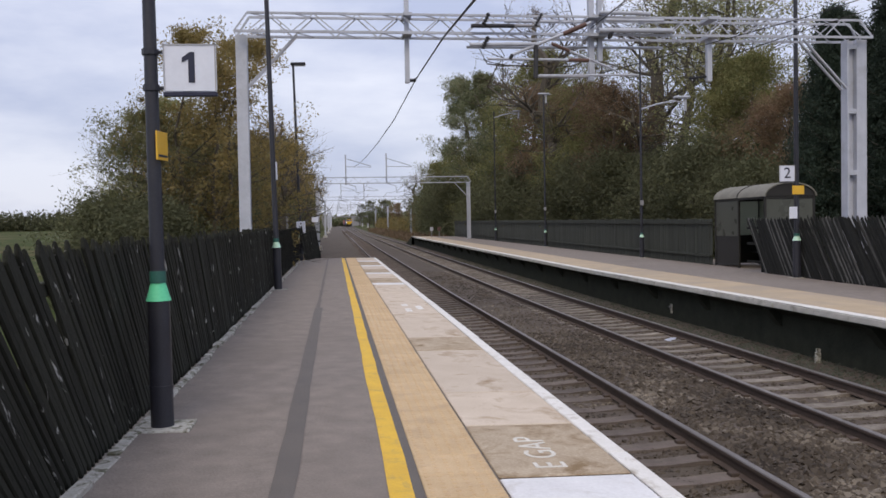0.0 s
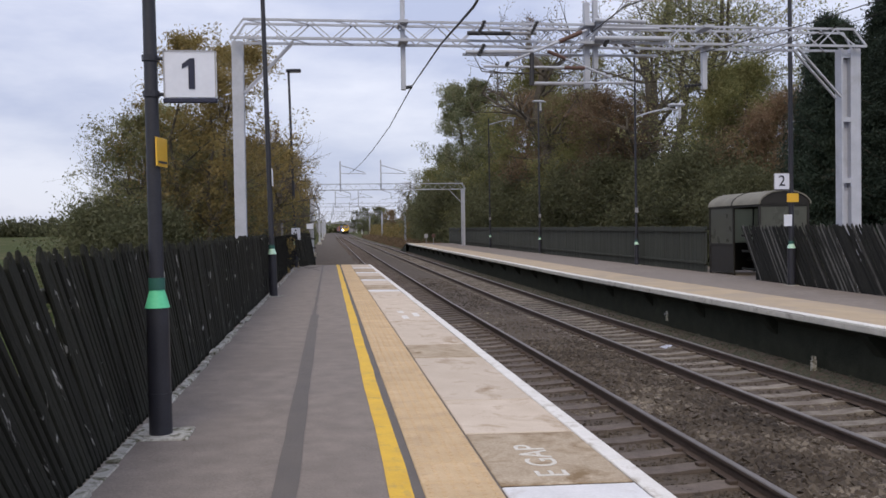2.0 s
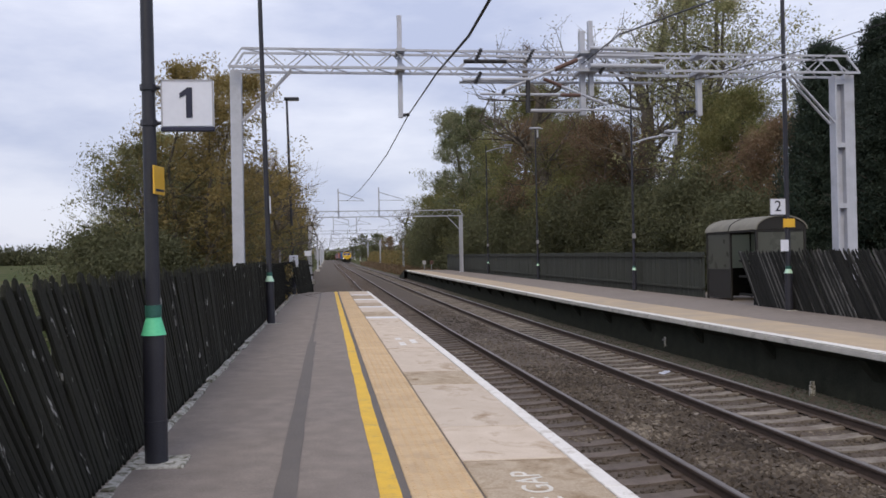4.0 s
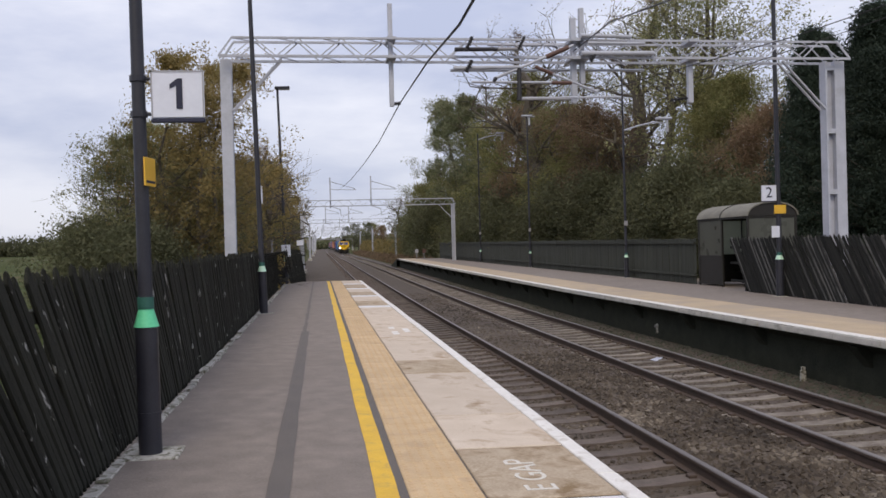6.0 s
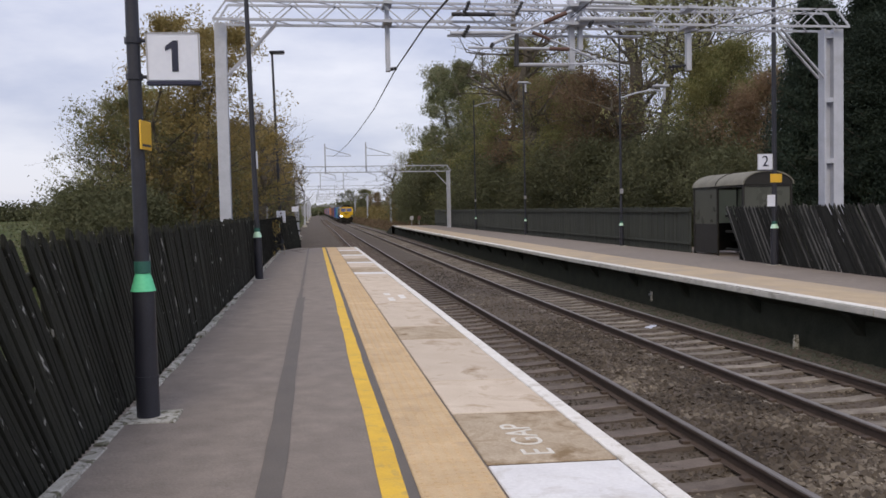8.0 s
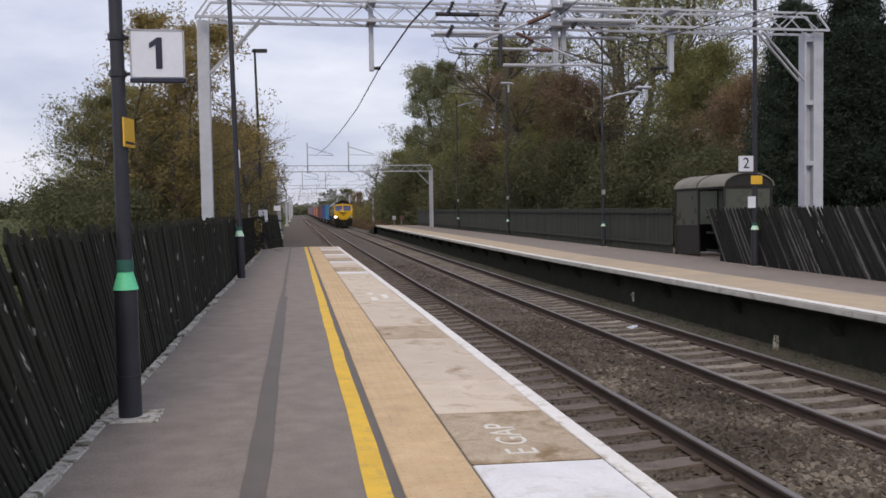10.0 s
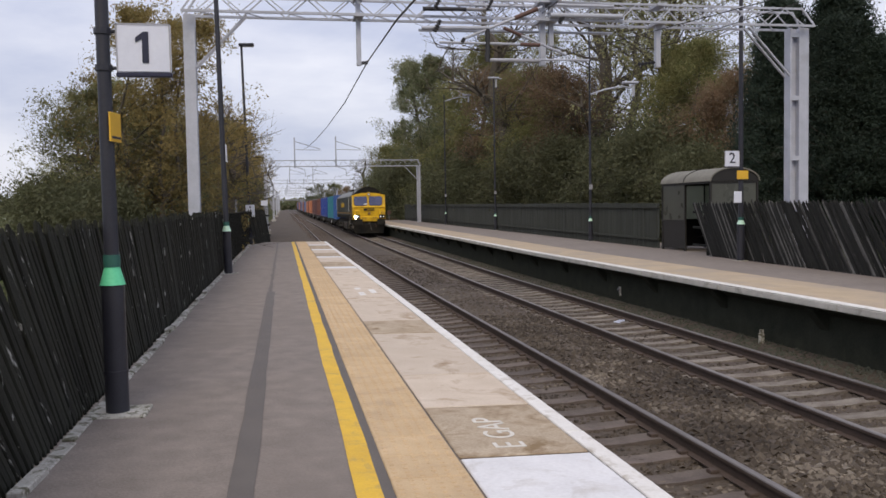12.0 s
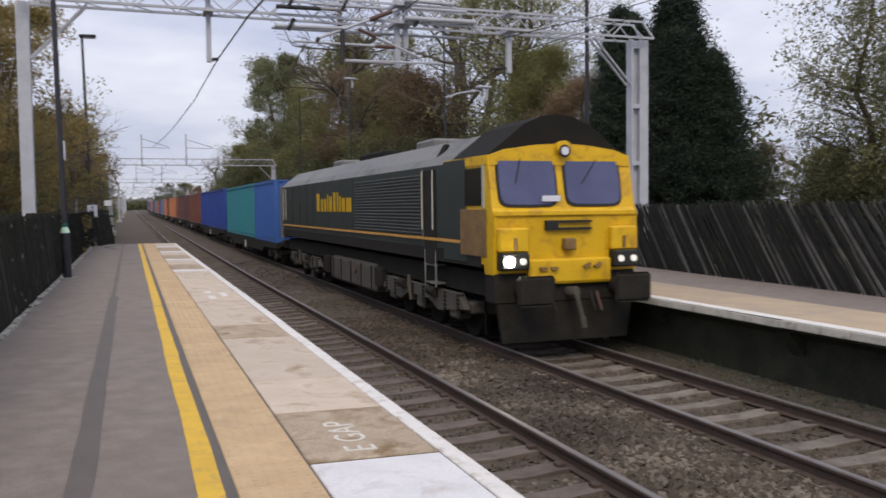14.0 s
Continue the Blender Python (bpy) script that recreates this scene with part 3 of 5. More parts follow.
def paper_scrap(x, y, z):
    t = thing("paper_scrap", pose(x, y, z, 6, -8, 35), "crumpled white paper scrap lying between the rails", "litter")
    bm = NEW()
    g = [[bm.verts.new((0.05 * i - 0.12, 0.05 * j - 0.06, 0.03 + 0.03 * noise.noise((i * 0.9, j * 1.3, 4)))) for i in range(6)] for j in range(4)]
    for j in range(3):
        for i in range(5):
            bm.faces.new((g[j][i], g[j][i + 1], g[j + 1][i + 1], g[j + 1][i]))
    bmesh.ops.solidify(bm, geom=bm.faces[:], thickness=0.004)
    part("sheet", bm, M_SIGN, t)


marker_post(6.62, 14.0)
wall_bracket(6.75, 20.9, -0.98)
paper_scrap(5.46, 17.76, FAR_TOP - 0.17)


# ---- fences ----
def diagonal_fence(p, q, height, lean, pale_mat, label, name="paling_fence", pitch=0.15, seed=1, base=0.0, back=1, half=0.03, climb=0.0, grey=None, slant=0.95):
    """Pales set at 45 degrees on three rails between posts, from p to q; lean +1 tops towards q."""
    p, q = Vector((*p, 0)), Vector((*q, 0))
    d = q - p
    length = d.length
    yaw = math.degrees(math.atan2(d.y, d.x))
    f = thing(name, pose(p.x, p.y, deck(p.x), 0, math.degrees(math.atan2(deck(p.x) - deck(q.x) - climb, length)), yaw), label, "fence")
    rr = random.Random(seed)
    run = height * slant
    meshes, grey_meshes = [], []
    for k in range(4):
        L = math.hypot(height, run) * (1 + 0.012 * k)
        bm = NEW()
        w = half + 0.0015 * k
        c = w * lean
        prism(bm, [(-w, c), (w, -c), (w, L - c * 0.8), (-w, L + c * 0.8)], -0.012, 0.012)
        bmesh.ops.bevel(bm, geom=bm.edges[:], offset=0.008, segments=1, affect="EDGES")
        me = bpy.data.meshes.new("pale")
        bm.to_mesh(me)
        bm.free()
        me.materials.append(pale_mat)
        meshes.append(me)
        me = me.copy()
        me.materials[0] = grey or pale_mat
        grey_meshes.append(me)
    ang = math.degrees(math.atan2(run, height)) * lean
    n = int((length - run) / pitch)
    rest = NEW()
    for k in range(n):
        s = k * pitch + (0 if lean > 0 else run)
        if k >= 295:
            bar(rest, (s, 0, base), (s - lean * run * -1, 0, base + height), half * 1.9, 0.02)
            continue
        if rr.random() < 0.01:
            continue
        slip = rr.choice((-1, 1)) * rr.uniform(1.2, 2.6) if rr.random() < 0.1 else 0.0
        worn = grey and rr.random() < (0.4 if s < 5.5 else 0.22 if math.sin(s * 1.9 + 0.8) + 0.6 * math.sin(s * 5.3) > 0.2 else 0.06)
        ob = part_of("pale", rr.choice(grey_meshes if worn else meshes), None, f)
        ob.matrix_basis = pose(s + rr.uniform(-0.008, 0.008), rr.uniform(-0.006, 0.006), base + rr.uniform(-0.012, 0.012), 0, ang + slip + rr.uniform(-0.7, 0.7), 0)
    if n >= 295:
        part("far_pales", rest, pale_mat, f)["kind"] = "stuff"
    else:
        rest.free()
    b0, b1 = (0.014, 0.075) if back > 0 else (-0.075, -0.014)
    c0, c1 = (0.078, 0.178) if back > 0 else (-0.178, -0.078)
    for h in (0.22, 0.68, 1.08):
        part("rail", box(NEW(), 0, length, b0, b1, h * height / 1.3, h * height / 1.3 + 0.07, 0.006), pale_mat, f)
    k = 0.0
    while k < length:
        part("post", box(NEW(), k - 0.05, k + 0.05, c0, c1, -0.3, height - 0.06, 0.012), pale_mat, f)
        k += 2.7
    return f


diagonal_fence((-3.09, -3.0), (-3.09, 34.2), 1.2, -1, M_FENCE, "black-stained diagonal timber paling fence along the platform", seed=2, pitch=0.076, climb=0.09, half=0.024)
diagonal_fence((-3.07, 33.2), (-2.3, 37.9), 1.28, -1, M_FENCE, "short black paling fence closing the platform end", seed=5, pitch=0.102)
diagonal_fence((10.1, 6.2), (11.33, 26.0), 1.6, 1, M_FENCEG, "weathered dark grey diagonal paling fence behind platform two", seed=3, pitch=0.085, back=-1, half=0.031, grey=M_PALEG, slant=0.8)


def board_fence(p, q, height, label):
    p, q = Vector((*p, 0)), Vector((*q, 0))
    d = q - p
    length = d.length
    f = thing("board_fence", pose(p.x, p.y, deck(p.x, p.y), 0, math.degrees(math.atan2(deck(p.x, p.y) - deck(q.x, q.y), length)), math.degrees(math.atan2(d.y, d.x))), label, "fence")
    rr = random.Random(9)
    me = bpy.data.meshes.new("board")
    bm = box(NEW(), -0.1, 0.1, -0.012, 0.012, 0, height, 0.006)
    bm.to_mesh(me)
    bm.free()
    me.materials.append(M_BOARD)
    n = min(290, int(length / 0.212))
    for k in range(n):
        ob = part_of("board", me, None, f)
        ob.matrix_basis = pose((k + 0.5) * length / n, rr.uniform(-0.008, 0.008), -0.05 + rr.uniform(-0.02, 0.02), 0, rr.uniform(-0.8, 0.8), 0)
    for h in (0.3, height - 0.25):
        part("rail", box(NEW(), 0, length, 0.016, 0.08, h, h + 0.08), M_BOARD, f)
    return f


board_fence((11.98, 29.9), (11.3, 93.0), 1.74, "tall dark close-boarded fence behind the opposite platform")


# ---- poles, lamps and signs ----
def pole(x, y, height, sleeve=0.85, r=0.05, band=M_GREEN, name="lamp_post", label="", lean=0.0, group="platform poles"):
    t = thing(name, pose(x, y, deck(x, y), 0, -lean, 0), label, "lamp post", group)
    part("shaft", rod(NEW(), (0, 0, sleeve), (0, 0, height), r, r * 0.72, 16), M_POLE, t, smooth=True)
    bm = rod(NEW(), (0, 0, 0.0), (0, 0, sleeve), r * 1.55, r * 1.5, 18)
    rod(bm, (0, 0, 0.27), (0, 0, 0.29), r * 1.62, r * 1.62, 18)
    part("sleeve", bm, M_POLE, t, "thick dark lower sleeve", smooth=True)
    part("band", rod(NEW(), (0, 0, sleeve), (0, 0, sleeve + 0.12), r * 1.68, r * 1.0, 18), band, t, "green reflective collar", smooth=True)
    part("collar", rod(NEW(), (0, 0, sleeve + 0.12), (0, 0, sleeve + 0.2), r * 1.12, r * 1.12, 16), M_GREEND, t, smooth=True)
    part("plinth", box(NEW(), -0.16, 0.2, -0.17, 0.17, -0.03, 0.012, 0.008), M_EDGING, t, "pale concrete footing")
    return t


def number_sign(t, text, x, z, w, h=None):
    """A number sign on brackets; its face looks back along the platform."""
    h = h or w
    s = part("sign", box(NEW(), x, x + w, -0.03, 0.0, z, z + h, 0.006), M_SIGN, t, "white platform number sign")
    part("sign_base", box(NEW(), x - 0.004, x + w + 0.004, -0.036, 0.006, z - 0.03, z - 0.002, 0.004), M_NAVY, t)
    bm = NEW()
    for a in ((x, x + 0.01, z, z + h), (x + w - 0.01, x + w, z, z + h), (x, x + w, z + h - 0.01, z + h)):
        box(bm, a[0], a[1], -0.034, -0.031, a[2], a[3])
    part("frame", bm, M_SIGNFR, s)
    if text == "1":
        one = [(0.02, -0.32), (0.02, 0.17), (-0.1, 0.1), (-0.1, 0.2), (0.05, 0.32), (0.14, 0.32), (0.14, -0.32)]
        part("digit", prism(NEW(), [(x + w * (0.455 + u), z + h * (0.51 + v)) for u, v in one], -0.035, -0.0305), M_NAVY, s, "navy numeral one")
    else:
        words("digit", text, w * 0.95, M_NAVY, s, Matrix.Translation((x + w * 0.5, -0.034, z + w * 0.5)) @ pose(0, 0, 0, 90), "navy numeral two")
    for u in (z + 0.03, z + h - 0.05):
        bm = rod(NEW(), (0, 0, u), (x + 0.02 if x > 0 else x + w - 0.02, 0, u), 0.012)
        rod(bm, (0, 0, u - 0.02), (0, 0, u + 0.02), 0.056)
        part("bracket", bm, M_POLE, t)


pole1 = pole(-2.88, 5.97, 5.6, 0.86, 0.049, lean=0.35, label="dark navy pole carrying a platform number one sign", name="sign_pole")
number_sign(pole1, "1", 0.085, 2.255, 0.345, 0.318)
ob = part("plate", box(NEW(), -0.006, 0.006, -0.085, 0.085, 0, 0.19, 0.002), M_AMBER, pole1, "amber information plate")
ob.matrix_basis = pose(0.06, -0.03, 1.8, 0, 0, -12)
part("plate_bar", box(NEW(), 0.007, 0.0085, -0.07, 0.07, 0.02, 0.035), M_NAVY, ob)
part("plate_bar", box(NEW(), -0.0085, -0.007, -0.07, 0.07, 0.1, 0.112), M_SIGNFR, ob)

pole2 = pole(-2.93, 18.65, 9.0, 0.9, 0.058, M_GREENPALE, lean=1.0, label="tall slim dark lamp post against the platform fence")
part("notice", box(NEW(), 0.06, 0.075, -0.15, 0.15, 2.35, 2.72, 0.003), M_SIGN, pole2, "small white notice")
pole3 = pole(-3.02, 34.0, 7.6, 0.9, 0.06, M_GREENPALE, lean=1.2, label="dark lamp post with a flat lantern at the platform end")
part("lantern", box(NEW(), -0.1, 0.48, -0.16, 0.16, 7.6, 7.7, 0.03), M_POLE, pole3, "flat dark lantern")
part("diffuser", box(NEW(), 0.05, 0.44, -0.12, 0.12, 7.585, 7.599), M_SIGNFR, pole3)
s = part("warning_sign", box(NEW(), -0.13, 0.21, -0.1, -0.08, 1.08, 1.54, 0.004), M_SIGN, pole3, "white warning sign")
bm = NEW()
rod(bm, (0.04, -0.104, 1.45), (0.04, -0.102, 1.45), 0.035)
bar(bm, (0.02, -0.103, 1.41), (0.07, -0.103, 1.23), 0.04, 0.004)
bar(bm, (-0.05, -0.103, 1.4), (0.14, -0.103, 1.22), 0.022, 0.004)
part("pictogram", bm, M_NAVY, s)


def end_post(x, y, h, sign=False):
    t = thing("end_post", pose(x, y, deck(x)), "slim grey post at the platform end", "post", "end posts")
    part("shaft", box(NEW(), -0.04, 0.04, -0.04, 0.04, 0, h, 0.008), M_STEELD, t)
    if sign:
        part("board", box(NEW(), -0.15, 0.13, -0.06, -0.042, h - 0.22, h, 0.004), M_SIGN, t, "small pale board")
    return t


end_post(-3.6, 35.2, 1.75)
end_post(-2.55, 38.2, 1.75, True)


def end_sign(x, y, mat, label):
    t = thing("end_sign", pose(x, y, deck(x, y)), label, "sign", "platform end signs")
    part("post", box(NEW(), -0.03, 0.03, -0.03, 0.03, 0, 1.0, 0.005), M_STEELD, t)
    part("board", box(NEW(), -0.17, 0.17, -0.055, -0.032, 0.68, 1.05, 0.004), mat, t)


end_sign(7.85, 85.0, M_SIGNFR, "small pale sign board on a post at the platform end")
end_sign(8.65, 85.5, M_RUSTY, "small red-brown sign board on a post at the platform end")


def platform_lamp(x, y, height, arm, name="lamp_post", label="tall dark lamp post with a bracket arm on the opposite platform"):
    t = pole(x, y, height, 0.9, 0.06, M_GREENPALE, name=name, label=label, group="far platform lamps")
    if arm:
        bm = NEW()
        pts = [(0, 0, height - 0.5), (0.7, 0, height - 0.28), (1.5, 0, height - 0.12), (1.95, 0, height - 0.2)]
        if arm == 2:
            pts = [(0, 0, height - 0.1), (0.2, 0, height), (0.5, 0, height)]
        for a, b in zip(pts, pts[1:]):
            rod(bm, a, b, 0.035)
        part("arm", bm, M_STEEL, t, "pale grey bracket arm", smooth=True)
        e = 0 if arm == 1 else -1.9
        lamp = part("lantern", box(NEW(), 1.55 + e, 2.25 + e, -0.14, 0.14, height - 0.02, height + 0.09, 0.03), M_STEEL, t, "pale floodlight")
        part("camera_housing", rod(NEW(), (2.05 + e, 0, height - 0.55), (2.05 + e, 0, height - 0.05), 0.06), M_STEEL, t, "hanging white camera tube", smooth=True)
        part("lens", rod(NEW(), (2.05 + e, 0, height - 0.62), (2.05 + e, 0, height - 0.55), 0.05, 0.03), M_NAVY, lamp)
    part("notice", box(NEW(), -0.09, 0.07, -0.1, -0.08, 2.3, 2.52, 0.003), M_STEELD, t)
    return t


tall = platform_lamp(11.65, 36.3, 6.98, 1)
part("mast_top", rod(NEW(), (0, 0, 6.96), (0, 0, 9.9), 0.042, 0.036, 12), M_POLE, tall, smooth=True)
platform_lamp(11.6, 53.5, 9.65, 2)
platform_lamp(11.4, 69.5, 10.6, 1)
sign2 = pole(10.94, 22.3, 11.0, 1.03, 0.07, M_GREENPALE, label="dark lamp post carrying a platform number two sign", name="sign_pole")
number_sign(sign2, "2", -0.5, 2.66, 0.44)
part("plate", box(NEW(), -0.17, 0.17, -0.1, -0.08, 2.3, 2.54, 0.003), M_AMBER, sign2, "amber information plate")
part("notice", box(NEW(), -0.26, -0.03, -0.1, -0.08, 1.64, 1.96, 0.003), M_SIGN, sign2, "white notice")


# ---- overhead line equipment ----
def portal(y, x0, x1, zb, zt, post, foot, masts, label, wide=2.1, lace=0.026):
    """A lattice beam on two posts over both tracks, with drop tubes for the wires."""
    t = thing("gantry", pose(0, y, 0), label, "overhead line gantry", "overhead line gantries")
    dy = 0.3
    for k, (a, b) in enumerate(((x0, x0 + post), (x1 - post * wide, x1 - 0.06))):
        w = b - a
        bm = NEW()
        # an H-section column: two flanges, a web, and stiffening plates
        if k == 0:
            box(bm, a, b, -0.02, 0.0, foot, zb - 0.02)
            box(bm, a, b, 0.22, 0.24, foot, zb - 0.02)
            box(bm, (a + b) / 2 - 0.012, (a + b) / 2 + 0.012, 0.0, 0.22, foot, zb - 0.02)
        else:
            box(bm, a, a + 0.05, -0.14, 0.14, foot, zb - 0.02)
            box(bm, b - w * 0.52, b, -0.14, 0.14, foot, zb - 0.02)
            box(bm, a + 0.05, b - w * 0.52, 0.02, 0.05, foot, zb - 0.02)
            for h in (0.25, 0.48, 0.72, 0.97):
                z = foot + (zb - foot) * h
                box(bm, a + 0.05, b - w * 0.52, -0.13, 0.02, z - 0.06, z + 0.06)
        part("column", bm, M_STEEL, t)
        part("base", box(NEW(), a - 0.2, b + 0.2, -0.3, 0.3, foot - 0.3, foot + 0.08, 0.02), M_CONCRETE, t)
    n = 15
    step = (x1 - x0 - 0.6) / n
    for k, sy in enumerate((-dy, dy)):
        bm = NEW()
        bar(bm, (x0, sy, zb), (x1, sy, zb), 0.055)
        bar(bm, (x0 + 0.3, sy * 0.75, zt), (x1 - 0.3, sy * 0.75, zt), 0.05)
        bar(bm, (x0, sy, zb), (x0 + 0.3, sy * 0.75, zt), 0.04)
        bar(bm, (x1, sy, zb), (x1 - 0.3, sy * 0.75, zt), 0.04)
        part("chord", bm, M_STEEL, t)
        for i in range(n):
            a = x0 + 0.3 + i * step
            part("lacing", bar(NEW(), (a, sy, zb), (a + step / 2, sy * 0.75, zt), lace), M_STEEL, t)
            part("lacing", bar(NEW(), (a + step / 2, sy * 0.75, zt), (a + step, sy, zb), lace), M_STEEL, t)
    for i in range(n + 1):
        a = x0 + 0.3 + i * step
        part("cross_lacing", bar(NEW(), (a, -dy, zb), (min(a + step / 2, x1), dy, zb), lace * 0.92), M_STEEL, t)
        part("cross_lacing", bar(NEW(), (a, -dy * 0.75, zt), (min(a + step / 2, x1), dy * 0.75, zt), lace * 0.92), M_STEEL, t)
    for sgn, xa in ((1, x0 + post), (-1, x1 - post * wide)):
        for sy in (-0.1, 0.12):
            part("brace", bar(NEW(), (xa, sy, zb - 1.24), (xa + sgn * 1.16, sy, zb - 0.02), 0.07, 0.035), M_STEEL, t)
    for x, top, low, r in masts:
        m = part("mast", box(NEW(), x - r, x + r, -r, r, low, top, 0.01), M_STEEL, t, "vertical drop tube")
        for z in (zb, zt):
            part("clamp", box(NEW(), x - r * 1.9, x + r * 1.9, -dy - 0.03, dy + 0.03, z - 0.035, z + 0.035), M_STEEL, m)
    return t


GY = 20.5
g1 = portal(GY, -3.9, 11.81, 5.89, 6.33, 0.26, -0.6, [(0.09, 7.22, 4.76, 0.055), (4.6, 6.92, 4.82, 0.07), (4.82, 7.17, 5.3, 0.06), (7.62, 5.9, 4.82, 0.065)],
            "galvanised steel lattice gantry over both tracks", 2.25)


def insulator(t, p, q, r=0.05):
    bm = rod(NEW(), p, q, r * 0.5)
    p, q = Vector(p), Vector(q)
    for k in range(5):
        c = p.lerp(q, (k + 0.5) / 5)
        d = (q - p).normalized() * 0.012
        rod(bm, c - d, c + d, r, r * 0.8)
    return part("insulator", bm, M_WIRE, t, "ribbed dark insulator", smooth=True)


def arms(t, rows, mat=None):
    """Tubes of an arm."""
    for p, q, r in rows:
        part("tube", rod(NEW(), p, q, r), mat or M_STEEL, t, smooth=True)


# registration arms and struts on the front face of the beam
FY = -0.4
arms(g1, [((1.54, FY, 5.6), (3.15, FY, 5.63), 0.045), ((2.54, FY, 5.36), (4.49, FY, 6.16), 0.034), ((1.96, FY, 5.27), (4.51, FY, 5.26), 0.03), ((3.19, FY, 4.89), (5.66, FY, 4.91), 0.026),
          ((3.5, FY, 5.65), (5.09, FY, 5.02), 0.03), ((4.69, FY, 6.4), (5.96, FY, 6.38), 0.05), ((4.68, FY, 5.97), (6.52, FY, 5.98), 0.06), ((1.6, 0.45, 5.72), (6.6, 0.45, 5.74), 0.035),
          ((2.5, 0.2, 6.3), (4.4, 0.2, 6.3), 0.035), ((4.85, FY, 6.22), (6.3, FY, 6.22), 0.04)])
arms(g1, [((3.12, FY, 4.86), (4.4, FY, 4.86), 0.034), ((2.6, FY - 0.06, 6.04), (3.23, FY - 0.06, 6.05), 0.04)], M_STEELD)
arms(g1, [((1.57, FY - 0.06, 6.03), (2.6, FY - 0.06, 6.04), 0.05), ((3.13, FY, 5.6), (3.12, FY, 4.83), 0.058)], M_WIRE)
arms(g1, [((3.92, FY, 5.255), (4.42, FY, 5.25), 0.046), ((3.8, FY, 5.875), (4.36, FY, 6.11), 0.055), ((3.52, FY, 5.64), (3.95, FY, 5.475), 0.042)], M_RUSTY)
insulator(g1, (1.83, FY - 0.1, 5.98), (1.99, FY - 0.1, 6.32), 0.06)
insulator(g1, (1.83, FY - 0.06, 5.5), (1.98, FY - 0.06, 5.78), 0.06)
insulator(g1, (3.1, FY - 0.1, 6.03), (3.26, FY - 0.1, 6.33))
insulator(g1, (4.92, FY, 5.78), (5.02, FY, 5.95), 0.055)
insulator(g1, (2.5, FY, 5.26), (2.56, FY, 5.38), 0.05)
insulator(g1, (0.12, 0, 4.82), (0.3, 0, 4.84), 0.05)
insulator(g1, (7.1, 0, 4.9), (7.55, 0, 4.95), 0.055)

FARM = [(-0.6, 7.95, 5.15, 0.06), (3.15, 8.05, 5.25, 0.06)]
g2 = portal(80.0, -3.4, 11.05, 5.3, 5.85, 0.3, -0.5, FARM, "distant steel lattice gantry over both tracks", 1.3, 0.014)


def far_arms(t):
    for x in (-0.6, 3.15):
        arms(t, [((x, 0, 7.6), (x + 2.3, 0, 6.9), 0.035), ((x, 0, 6.85), (x + 2.4, 0, 6.8), 0.03), ((x, 0, 5.3), (x + 0.9, 0, 5.0), 0.03), ((x + 0.9, 0, 5.0), (x + 0.95, 0, 4.4), 0.025),
                 ((x + 0.9, 0, 4.4), (x + 2.2, 0, 4.7), 0.02)])


far_arms(g2)
for y in (142.0, 204.0, 266.0, 330.0, 395.0):
    copy_thing(g2, pose(0, y, grade(y) - 0.2))


def wire(points, r, label, sag=0.0):
    """A wire through points, hanging between them."""
    pts = []
    for a, b in zip(points, points[1:]):
        a, b = Vector(a), Vector(b)
        n = 8
        for k in range(n):
            p = a.lerp(b, k / n)
            p.z -= sag * 4 * (k / n) * (1 - k / n)
            pts.append(p)
    pts.append(Vector(points[-1]))
    bm = NEW()
    rings = []
    for i, p in enumerate(pts):
        d = (pts[min(i + 1, len(pts) - 1)] - pts[max(i - 1, 0)]).normalized()
        u = d.orthogonal().normalized()
        w = d.cross(u)
        rings.append([bm.verts.new(p + r * (math.cos(k * 1.2566) * u + math.sin(k * 1.2566) * w)) for k in range(5)])
    for a, b in zip(rings, rings[1:]):
        for k in range(5):
            bm.faces.new((a[k], a[(k + 1) % 5], b[(k + 1) % 5], b[k]))
    ob = part("overhead_wire", bm, M_WIRE, None)
    tagged(ob, label, "wire", "overhead wires")


wire([(-0.85, -6, 3.0), (-0.254, 8.6, 3.643), (0.06, 13.5, 4.33), (0.28, 20.5, 4.84), (0.31, 28.5, 4.857), (0.24, 38.0, 4.998), (0.213, 50.0, 5.39), (0.167, 66.0, 6.07), (0.13, 79.8, 6.75)], 0.015, "dark wire hanging low over the platform edge")
wire([(1.9, 5, 3.4), (2.9, 13, 4.85), (4.6, 20.5, 6.1)], 0.012, "dark wire rising to the gantry mast")
wire([(4.8, 20.5, 5.0), (7.8, 16, 5.4), (9.6, 9, 5.6)], 0.01, "thin wire crossing above the far platform")
wire([(7.6, 20.5, 5.3), (11, 19, 6.3), (14, 16, 7.2)], 0.01, "thin wire crossing above the far platform")
SPANS = [80, 111, 142, 173, 204, 235, 266, 298, 330, 362, 395, 440]
for x in (NEAR_X, FAR_X):
    wire([(x, y, 4.0 + grade(y)) for y in SPANS], 0.012, "distant contact wire over the track")
    wire([(x, y, 5.2 + grade(y)) for y in SPANS], 0.012, "distant sagging catenary wire over the track", 0.4)


